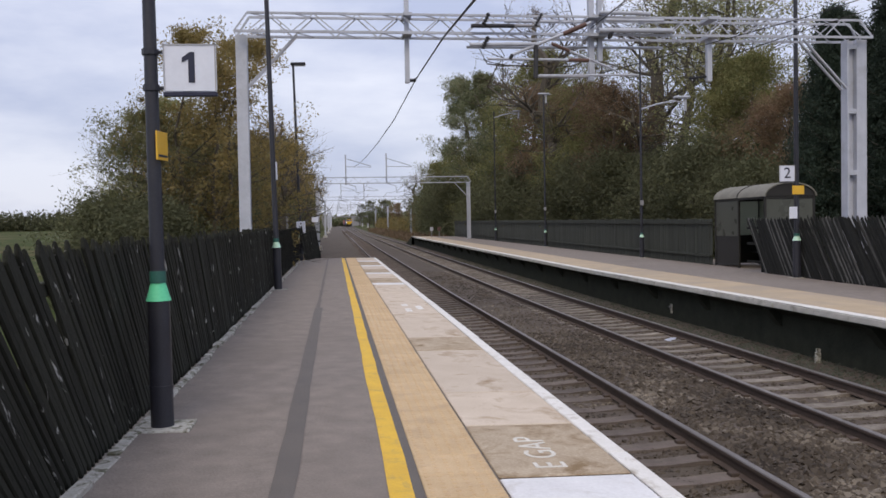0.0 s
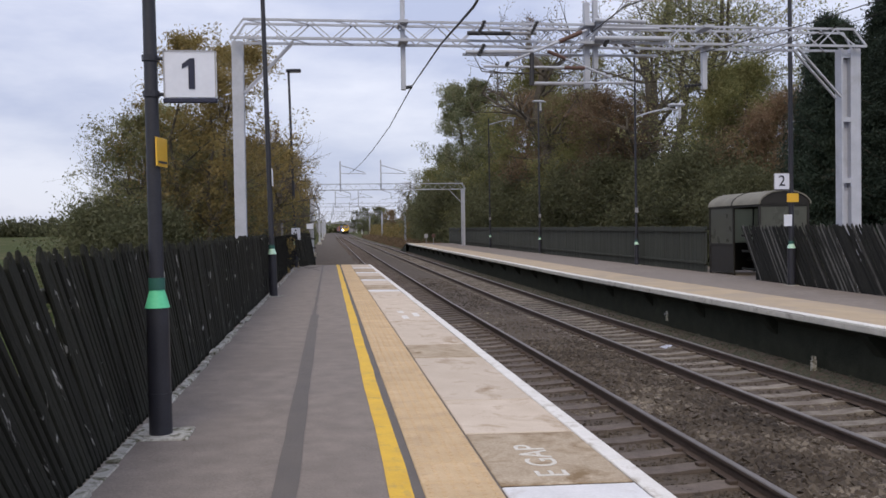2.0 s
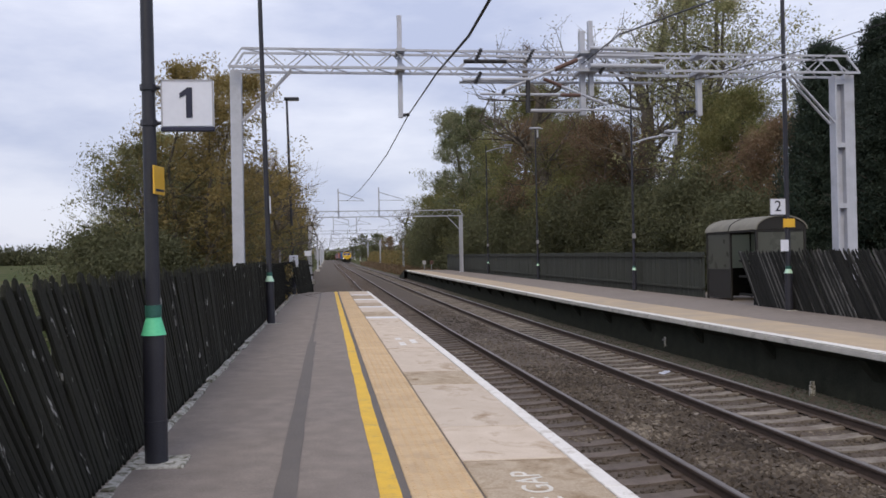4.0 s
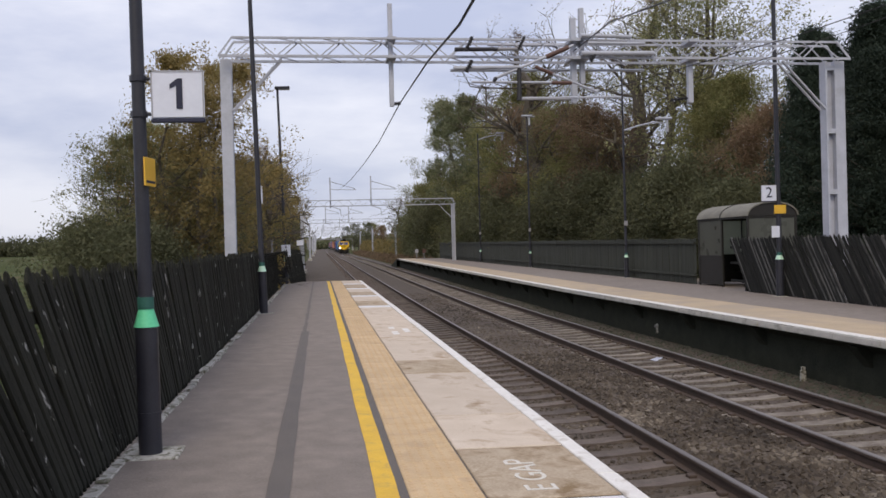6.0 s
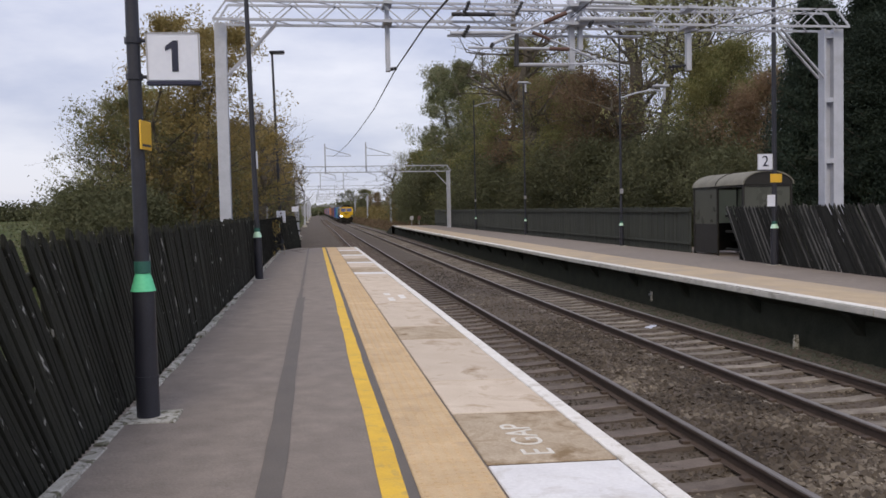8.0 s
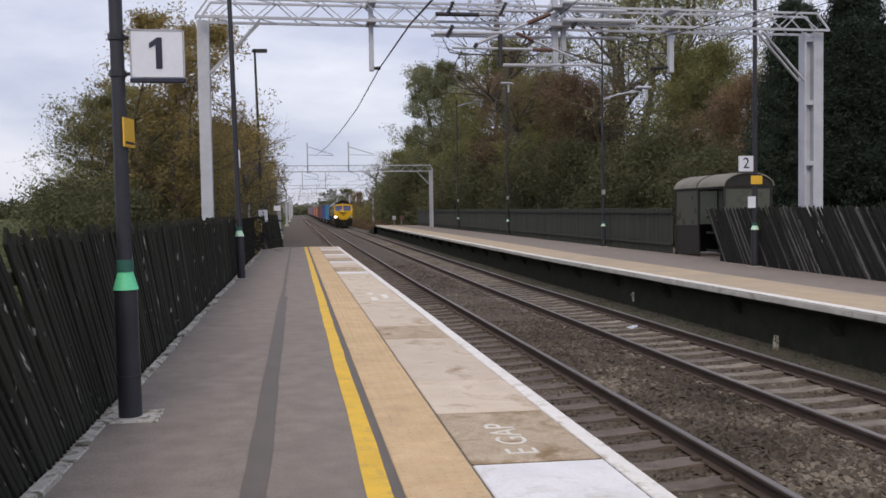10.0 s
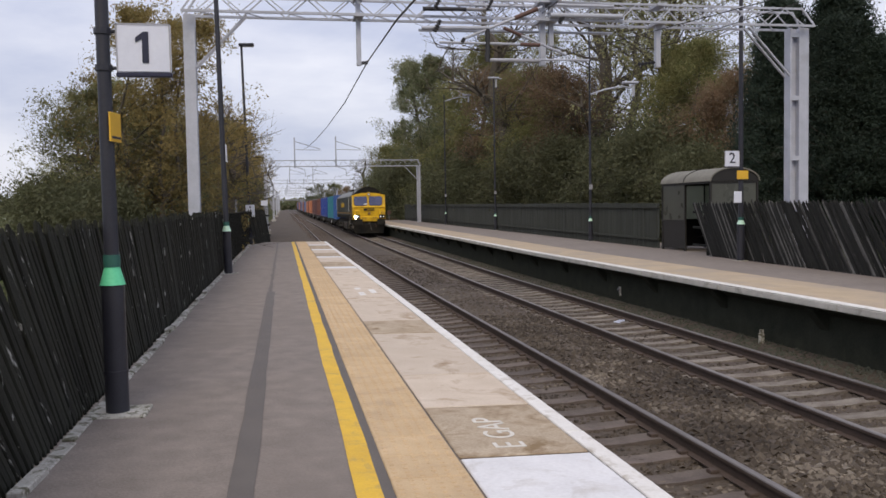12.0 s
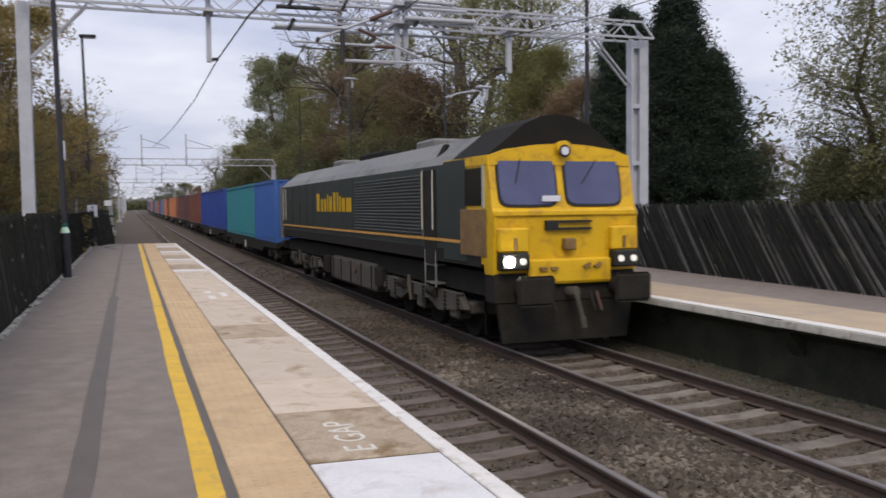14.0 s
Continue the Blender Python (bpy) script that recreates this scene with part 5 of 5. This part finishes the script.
def loco():
    """A heavy diesel freight locomotive; its nose is at y = 0 and it runs towards -y. Heights are above the rail."""
    t = thing("locomotive", pose(FAR_X, 400, FAR_TOP), "dark green diesel freight locomotive with a yellow cab front, headlamp lit", "locomotive")
    L = 21.0
    part("body", prism(NEW(), BODY, 2.35, L - 0.9), M_BODY, t, "dark green body side")
    # roof: sloped shoulders up to a flat crown, grey, with a black end over the cab
    shoulder = [(-1.32, 3.14), (-1.2, 3.3), (-0.72, 3.7), (0, 3.86), (0.72, 3.7), (1.2, 3.3), (1.32, 3.14)]
    part("roof", prism(NEW(), shoulder, 2.0, L - 0.9), M_TROOF, t, "grey dusty roof")
    arch = [(-1.30, 3.02), (-1.28, 3.2), (-1.0, 3.3), (-0.5, 3.38), (0, 3.41), (0.5, 3.38), (1.0, 3.3), (1.28, 3.2), (1.30, 3.02)]
    top = [(-1.30, 3.2), (-1.0, 3.44), (-0.62, 3.78), (-0.3, 3.92), (0, 3.96), (0.3, 3.92), (0.62, 3.78), (1.0, 3.44), (1.30, 3.2)]
    part("roof_end", prism(NEW(), top, 0.4, 2.0), M_HOOD, t, "black roof end above the cab")
    # cab: side profile extruded across, windscreen raked back
    prof = [(0.12, 1.22), (0.06, 2.2), (0.14, 2.3), (0.32, 3.2), (2.35, 3.2), (2.35, 1.38), (0.5, 1.38), (0.45, 1.22)]
    cab = part("cab", prism(NEW(), prof, -1.32, 1.32, "x"), M_CABY, t, "bright yellow cab")
    bm = prism(NEW(), arch, 0.26, 0.5)
    part("brow", bm, M_CABY, cab)
    # cab sides: green panel behind, grimy door, side window
    for s in (-1, 1):
        x = s * 1.322
        part("side_panel", box(NEW(), min(x, x + s * 0.012), max(x, x + s * 0.012), 1.25, 2.36, 1.38, 3.18), M_BODY, cab, "dark green cab side")
        part("door_panel", box(NEW(), min(x, x + s * 0.02), max(x, x + s * 0.02), 0.36, 1.5, 1.5, 2.28, 0.004), M_BRONZE, cab, "grimy brown lower panel")
        part("side_window", box(NEW(), min(x, x + s * 0.024), max(x, x + s * 0.024), 0.5, 1.28, 2.34, 3.0, 0.01), M_DARKWIN, cab, "dark cab side window")
        part("window_trim", box(NEW(), min(x, x + s * 0.028), max(x, x + s * 0.028), 0.43, 0.49, 2.3, 3.04), M_HAND, cab)
        part("eyebrow", box(NEW(), min(x, x + s * 0.016), max(x, x + s * 0.016), 0.36, 1.25, 3.04, 3.2), M_CABY, cab)
    # windscreens on the raked face
    rake = math.degrees(math.atan2(0.18, 0.9))
    for s in (-1, 1):
        fr = []
        for k in range(20):
            a = 2 * math.pi * k / 20
            ca, sa = math.cos(a), math.sin(a)
            fr.append((0.505 * math.copysign(abs(ca) ** 0.32, ca), 0.405 * math.copysign(abs(sa) ** 0.35, sa)))
        outer = [(u * 1.075, v * 1.1) for u, v in fr]
        m = pose(s * 0.605 - 0.06, 0.225, 2.765, -rake, 0, 0)
        part("window_rubber", prism(NEW(), outer, -0.018, 0.02), M_RUBBER, cab).matrix_basis = m
        part("windscreen", prism(NEW(), fr, -0.03, 0.02), M_SCREEN, cab, "windscreen with grey-blue sky reflection in its colour").matrix_basis = m
        wip = part("wiper", bar(NEW(), (0.1 * s, -0.045, 0.36), (-0.22, -0.045, -0.05), 0.012, 0.012), M_RUBBER, cab)
        wip.matrix_basis = m
    part("paper", box(NEW(), -0.45, -0.12, 0.1, 0.11, 2.4, 2.5), M_SIGN, cab, "white card behind the windscreen").matrix_basis = pose(0, -0.015, 0)
    # nose: upper step, lower panels, lamp boxes
    part("nose_shelf", box(NEW(), -1.3, 1.3, 0.02, 0.3, 2.16, 2.26, 0.02), M_CABY, cab)
    part("lower_nose", box(NEW(), -0.74, 0.78, -0.02, 0.4, 1.1, 1.46, 0.03), M_CABY, cab)
    for s in (-1, 1):
        a, b = (-1.28, -0.74) if s < 0 else (0.78, 1.28)
        part("corner_panel", box(NEW(), a, b, -0.04, 0.3, 1.58, 1.98, 0.03), M_CABY, cab)
        lb = part("lamp_box", box(NEW(), a + 0.02, b - 0.02, -0.1, 0.3, 1.3, 1.58, 0.03), M_RUBBER, t, "black lamp cluster box")
        for k, dx in enumerate((-0.12, 0.12)):
            lit = s < 0 and k == 0
            r = 0.085 if lit else 0.055
            bm = rod(NEW(), ((a + b) / 2 + dx, -0.12, 1.44), ((a + b) / 2 + dx, -0.09, 1.44), r, r, 18)
            part("headlamp", bm, M_LAMP if lit else M_LAMPW, lb, "bright lit headlamp" if lit else "marker lamp")
        part("handrail", rod(NEW(), (s * 1.0, -0.06, 1.62), (s * 1.0, -0.06, 1.82), 0.03), M_BRONZE, cab)
    tl = part("top_lamp", rod(NEW(), (0, 0.16, 3.33), (0, 0.3, 3.33), 0.13, 0.13, 18), M_CABY, cab, "round top lamp housing")
    part("lens", rod(NEW(), (0, 0.13, 3.33), (0, 0.16, 3.33), 0.07, 0.07, 18), M_SIGN, tl)
    part("lamp_ring", rod(NEW(), (0, 0.145, 3.33), (0, 0.159, 3.33), 0.105, 0.105, 18), M_RUBBER, tl)
    bm = box(NEW(), -0.42, 0.42, 0.0, 0.08, 2.05, 2.09)
    box(bm, -0.42, 0.42, 0.0, 0.08, 1.93, 1.97)
    box(bm, -0.42, -0.2, 0.0, 0.08, 1.97, 2.05)
    part("emblem", bm, M_RUBBER, cab, "black and yellow maker's emblem bars")
    part("socket", box(NEW(), -0.1, 0.1, -0.06, 0.1, 1.6, 1.8, 0.02), M_BRONZE, cab, "brown jumper socket")
    for x in (-0.5, -0.3, 0.3, 0.5):
        bm = bar(NEW(), (x - 0.06, -0.05, 1.34 - 0.03), (x + 0.06, -0.05, 1.34 + 0.03 * (1 if x > 0 else -1)), 0.05, 0.05)
        part("valve", bm, M_BRONZE, cab)
    # buffer beam, buffers, coupling, plough
    part("buffer_beam", box(NEW(), -1.3, 1.3, 0.1, 0.5, 0.85, 1.24, 0.02), M_GRIME, t)
    for s in (-1, 1):
        bf = part("buffer", rod(NEW(), (s * 0.87, -0.5, 1.05), (s * 0.87, 0.12, 1.05), 0.11), M_GRIME, t, smooth=True)
        part("buffer_head", box(NEW(), s * 0.87 - 0.32, s * 0.87 + 0.32, -0.56, -0.5, 0.86, 1.24, 0.05), M_GRIME, bf, "black rectangular buffer head")
    bm = NEW()
    prism(bm, [(-1.25, 0.85), (-1.15, 0.2), (1.15, 0.2), (1.25, 0.85)], 0.12, 0.2)
    part("plough", bm, M_GRIME, t, "black snow plough")
    bm = rod(NEW(), (0.0, -0.22, 1.0), (0.1, -0.26, 0.6), 0.035)
    rod(bm, (0.1, -0.26, 0.6), (0.14, -0.24, 0.45), 0.05)
    rod(bm, (0, 0.1, 1.0), (0, -0.25, 1.02), 0.06)
    part("coupling", bm, M_GRIMEL, t, "hanging screw coupling")
    for x in (-0.35, 0.38, 0.5):
        bm = rod(NEW(), (x, 0.0, 1.0), (x + 0.03, -0.12, 0.7), 0.025)
        part("hose", bm, M_RUSTY if x > 0.4 else M_GRIME, t)
    # side details
    for s in (-1, 1):
        x = s * 1.325
        part("lining", box(NEW(), min(x, x + s * 0.01), max(x, x + s * 0.01), 1.25, L - 1.0, 1.69, 1.745), M_ORANGE, t, "orange lining stripe")
        part("sole_bar", box(NEW(), min(x, x - s * 0.2), max(x, x - s * 0.2), 0.6, L - 0.9, 1.32, 1.56), M_GRIME, t)
        for k in range(17):
            z = 1.79 + 0.073 * k
            part("louvre", box(NEW(), min(x - s * 0.01, x + s * 0.022), max(x - s * 0.01, x + s * 0.022), 3.68, 9.1, z, z + 0.034, 0.006), M_LOUVRE, t)
        part("grille_frame", box(NEW(), min(x, x + s * 0.014), max(x, x + s * 0.014), 3.54, 3.64, 1.76, 3.1), M_TROOF, t)
        for y in (2.84, 3.46, L - 1.4, L - 1.9):
            part("handrail", rod(NEW(), (x + s * 0.06, y, 1.9), (x + s * 0.06, y, 3.05), 0.017, seg=8), M_HAND, t, "pale vertical handrail")
        # raised dark sheet: the door recess's shade is put into its colour
        part("door_recess", box(NEW(), min(x, x + s * 0.006), max(x, x + s * 0.006), 2.8, 3.5, 1.25, 3.06), M_GRIME, t)
        bm = NEW()
        for z in (0.95, 1.2):
            box(bm, min(x, x - s * 0.2), max(x, x - s * 0.2), 2.86, 3.44, z, z + 0.03)
        for y in (2.84, 3.46):
            rod(bm, (x, y, 0.9), (x, y, 1.5), 0.02, seg=8)
        part("steps", bm, M_TROOF, t, "grey cab access steps")
        # operator's name, as plain yellow blocks
        for k, (a, w, h) in enumerate(((0, 0.3, 0.5), (0.38, 0.2, 0.34), (0.64, 0.22, 0.34), (0.92, 0.1, 0.46), (1.08, 0.25, 0.4), (1.4, 0.22, 0.5), (1.68, 0.12, 0.5), (1.86, 0.12, 0.4), (2.04, 0.26, 0.34), (2.36, 0.4, 0.34))):
            y = 13.8 - a * 1.63 if s < 0 else 9.3 + a * 1.63
            part("name_block", box(NEW(), min(x, x + s * 0.008), max(x, x + s * 0.008), y - w * 1.35, y, 2.22, 2.22 + h * 1.12), M_CABY, t)
        part("roof_step", bar(NEW(), (s * 1.27, 3.05, 3.1), (s * 0.95, 3.2, 3.6), 0.12, 0.05), M_HOOD, t)
        part("roof_step", bar(NEW(), (s * 1.2, L - 1.3, 3.06), (s * 0.9, L - 1.15, 3.5), 0.12, 0.05), M_HOOD, t)
    part("rear_cab", prism(NEW(), [(-1.3, 1.22), (-1.3, 3.2), (0, 3.5), (1.3, 3.2), (1.3, 1.22)], L - 0.9, L - 0.1), M_TROOF, t)
    for y in (5.5, 9.6, 10.6, 14.0):
        part("roof_hatch", box(NEW(), -0.62, 0.62, y - 0.6, y + 0.6, 3.66, 3.9, 0.05), M_HOOD if y in (9.6, 10.6) else M_TROOF, t, "roof vent")
    # fuel tank and two three-axle bogies
    part("fuel_tank", box(NEW(), -1.22, 1.22, 7.6, 12.4, 0.35, 1.05, 0.08), M_GRIMEL, t, "dusty fuel tank")
    for s in (-1, 1):
        for y in (7.9, 8.9, 10.0, 11.1, 12.1):
            part("tank_strap", box(NEW(), min(s * 1.22, s * 1.236), max(s * 1.22, s * 1.236), y - 0.04, y + 0.04, 0.42, 1.0), M_GRIME, t)
        part("filler_cap", rod(NEW(), (s * 1.2, 9.45, 0.8), (s * 1.27, 9.45, 0.8), 0.09), M_RUSTY, t)
        part("equipment_box", box(NEW(), min(s * 0.95, s * 1.26), max(s * 0.95, s * 1.26), 6.95, 7.5, 0.55, 1.0, 0.03), M_GRIME, t)
        part("equipment_box", box(NEW(), min(s * 0.95, s * 1.26), max(s * 0.95, s * 1.26), 12.6, 13.3, 0.5, 1.0, 0.03), M_GRIME, t)
        for y in (9.2, 14.3, 15.4, 16.6, 18.0):
            part("panel_joint", box(NEW(), min(s * 1.321, s * 1.327), max(s * 1.321, s * 1.327), y - 0.012, y + 0.012, 1.76, 3.1), M_GRIME, t)
    part("frame", box(NEW(), -1.1, 1.1, 0.5, L - 0.9, 0.9, 1.2), M_GRIME, t)
    for y in (4.2, L - 4.4):
        bg = part("bogie", box(NEW(), -1.1, 1.1, y - 2.6, y + 2.6, 0.5, 0.72, 0.04), M_GRIMEL, t, "three-axle bogie")
        for k in (-1.95, 0, 1.95):
            bm = NEW()
            for s in (-1, 1):
                rod(bm, (s * 0.68, y + k, 0.53), (s * 0.82, y + k, 0.53), 0.53, 0.51, 24)
            rod(bm, (-0.8, y + k, 0.53), (0.8, y + k, 0.53), 0.08)
            part("wheelset", bm, M_GRIME, bg, smooth=True)
            for s in (-1, 1):
                part("axle_box", box(NEW(), s * 1.05 - 0.16, s * 1.05 + 0.16, y + k - 0.22, y + k + 0.22, 0.36, 0.72, 0.05), M_GRIMEL, bg)
                for e in (-0.34, 0.34):
                    bm = NEW()
                    for c in range(5):
                        z = 0.5 + 0.075 * c
                        rod(bm, (s * 1.2, y + k + e, z), (s * 1.2, y + k + e, z + 0.045), 0.075, 0.075, 12)
                    part("spring", bm, M_GRIME, bg, "dark coil spring")
        for s in (-1, 1):
            for k in (-1.0, 0.98):
                part("brake_cylinder", rod(NEW(), (s * 1.26, y + k - 0.2, 0.8), (s * 1.26, y + k + 0.2, 0.8), 0.1), M_GRIME, bg, smooth=True)
            part("damper", rod(NEW(), (s * 1.28, y + 0.35, 0.5), (s * 1.28, y + 0.5, 1.0), 0.04), M_GRIMEL, bg, smooth=True)
            part("sand_pipe", rod(NEW(), (s * 0.9, y - 2.75, 0.95), (s * 0.8, y - 2.55, 0.12), 0.025), M_GRIME, bg)
            part("side_frame", prism(NEW(), [(y - 2.6, 0.6), (y - 2.3, 0.86), (y + 2.3, 0.86), (y + 2.6, 0.6), (y + 1.2, 0.45), (y + 0.7, 0.62), (y - 0.7, 0.62), (y - 1.2, 0.45)], s * 1.12, s * 1.24, "x"), M_GRIMEL, bg)
    # the body rides a tenth of a metre higher over its frames than its bogies; the crown of the roof stays
    for ob in t.children:
        if ob.name.startswith("bogie") or ob.name.startswith("fuel"):
            continue
        for o in (ob, *ob.children):
            if o.matrix_basis.translation.length > 0.5:
                o.location.z += 0.075
                continue
            for v in o.data.vertices:
                v.co.z += float(np.interp(v.co.z, (1.0, 1.2, 2.4, 3.3, 3.85), (0, 0.1, 0.1, 0.06, 0)))
    return t


def wagon(length):
    """A low container flat on two bogies; its leading end is at y = 0."""
    t = thing("flat_wagon", pose(FAR_X, 400, FAR_TOP), "grimy dark container flat wagon", "wagon", "container wagons")
    for s in (-1, 1):
        part("side_sill", prism(NEW(), [(0.2, 0.75), (0.2, 0.95), (length - 0.2, 0.95), (length - 0.2, 0.75), (length - 3.6, 0.7), (length - 4.2, 0.5), (4.2, 0.5), (3.6, 0.7)], s * 1.1, s * 1.25, "x"), M_GRIME, t)
        for y in (0.0, length):
            e = 1 if y == 0 else -1
            part("buffer", rod(NEW(), (s * 0.87, y - e * 0.35, 0.95), (s * 0.87, y + e * 0.25, 0.95), 0.17), M_GRIME, t, smooth=True)
    part("deck", box(NEW(), -1.1, 1.1, 0.2, length - 0.2, 0.82, 0.94), M_GRIME, t)
    for y in (2.2, length - 2.2):
        bg = part("bogie", box(NEW(), -1.0, 1.0, y - 1.4, y + 1.4, 0.45, 0.66, 0.04), M_GRIMEL, t)
        for k in (-0.9, 0.9):
            bm = NEW()
            for s in (-1, 1):
                rod(bm, (s * 0.68, y + k, 0.42), (s * 0.82, y + k, 0.42), 0.42, 0.4, 20)
            rod(bm, (-0.8, y + k, 0.42), (0.8, y + k, 0.42), 0.07)
            part("wheelset", bm, M_GRIME, bg, smooth=True)
            for s in (-1, 1):
                part("axle_box", box(NEW(), s * 1.0 - 0.12, s * 1.0 + 0.12, y + k - 0.18, y + k + 0.18, 0.3, 0.6, 0.04), M_GRIMEL, bg)
    bm = box(NEW(), -1.3, -1.26, length * 0.5 - 0.2, length * 0.5 + 0.2, 0.45, 0.8)
    part("brake_wheel", bm, M_HAND, t, "pale brake wheel guard")
    return t


PAINT = {}


def container(length, colour, word, height=2.59):
    """A corrugated steel shipping container; its leading end is at y = 0."""
    if word not in PAINT:
        d = tuple(0.75 * c for c in colour)
        PAINT[word] = material(word + "_container_paint", d, colour, 1.2, 0.6, 0.03, fine=25, stain=tuple(0.5 * c + 0.04 for c in colour), stain_scale=1.3, stain_at=(0.58, 0.85))
    mat = PAINT[word]
    t = thing("container", pose(FAR_X, 400, FAR_TOP), "%s corrugated steel shipping container on a wagon" % word.replace("_", " "), "container", "train containers")
    z0 = 0.96
    # corrugated walls
    w = 1.2
    n = int(length / 0.28)
    for s in (-1, 1):
        out = []
        for k in range(n):
            a = 0.1 + (length - 0.2) * k / n
            c = (length - 0.2) / n
            out += [(w, a), (w, a + c * 0.3), (w - 0.036, a + c * 0.5), (w - 0.036, a + c * 0.8)]
        out += [(w, length - 0.1), (w - 0.06, length - 0.1), (w - 0.06, 0.1)]
        part("side_wall", prism(NEW(), [(s * u, v) for u, v in out], z0 + 0.14, z0 + height - 0.1, "z"), mat, t)
    for y in (0.05, length - 0.09):
        out = []
        for k in range(8):
            a = -1.12 + 2.24 * k / 8
            out += [(a, y), (a + 0.09, y), (a + 0.14, y + 0.035), (a + 0.23, y + 0.035)]
        out += [(1.12, y), (1.12, y + 0.05), (-1.12, y + 0.05)]
        part("end_wall", prism(NEW(), out, z0 + 0.1, z0 + height - 0.1, "z"), mat, t)
    part("roof", box(NEW(), -1.2, 1.2, 0.02, length - 0.02, z0 + height - 0.08, z0 + height - 0.02), mat, t)
    part("floor", box(NEW(), -1.18, 1.18, 0.02, length - 0.02, z0 + 0.02, z0 + 0.12), mat, t)
    for s in (-1, 1):
        for y in (0.0, length - 0.14):
            part("corner_post", box(NEW(), min(s * 1.08, s * 1.22), max(s * 1.08, s * 1.22), y, y + 0.14, z0, z0 + height, 0.01), mat, t)
        for z in (z0, z0 + height - 0.12):
            part("side_rail", box(NEW(), min(s * 1.16, s * 1.219), max(s * 1.16, s * 1.219), 0.14, length - 0.14, z, z + 0.12), mat, t)
    return t


engine = loco()
# the train behind the engine: distance of each vehicle's front from the engine's nose
TRAIN = [(0.0, engine)]
flat = wagon(19.6)
COLOURS = {"blue": (0.045, 0.13, 0.42), "teal": (0.04, 0.25, 0.31), "deep_blue": (0.03, 0.07, 0.34), "brown_red": (0.2, 0.075, 0.055), "orange": (0.55, 0.2, 0.09), "dark_maroon": (0.13, 0.06, 0.06), "grey_blue": (0.15, 0.19, 0.28)}
LOADS = [[(6.06, "blue"), (12.19, "teal")], [(12.19, "deep_blue"), (6.06, "deep_blue")], [(12.19, "brown_red"), (6.06, "dark_maroon")], [(12.19, "dark_maroon"), (6.06, "brown_red")], [(12.19, "orange"), (6.06, "orange")],
         [(6.06, "brown_red"), (12.19, "orange")], [(12.19, "grey_blue"), (6.06, "blue")], [(12.19, "brown_red"), (6.06, "orange")], [(12.19, "grey_blue"), (6.06, "grey_blue")],
         [(12.19, "dark_maroon"), (6.06, "blue")], [(12.19, "orange"), (6.06, "grey_blue")], [(12.19, "brown_red"), (6.06, "teal")], [(12.19, "deep_blue"), (6.06, "orange")]]
BOXES = {}
at = 22.1
for k, load in enumerate(LOADS):
    TRAIN.append((at, flat if k == 0 else copy_thing(flat, flat.matrix_basis.copy())))
    y = at + 0.6
    for length, word in load:
        key = (length, word)
        if key in BOXES:
            box_ob = copy_thing(BOXES[key], BOXES[key].matrix_basis.copy())
        else:
            box_ob = BOXES[key] = container(length, COLOURS[word], word)
        TRAIN.append((y, box_ob))
        y += length + 0.1
    at += 20.3


def motions():
    """The train runs towards the camera at a steady 28.3 metres a second."""
    for behind, ob in TRAIN:
        rows = []
        for t in [0.0, 0.1] + [0.5 * k for k in range(1, 28)] + [13.7, 13.8, 13.9, 13.9667, 14.0]:
            y = 12.5 + 28.3 * (14.0 - t) + behind
            rows.append((t, pose(FAR_X, y, FAR_TOP + grade(y + 5))))
        walk(ob, rows)


motions()
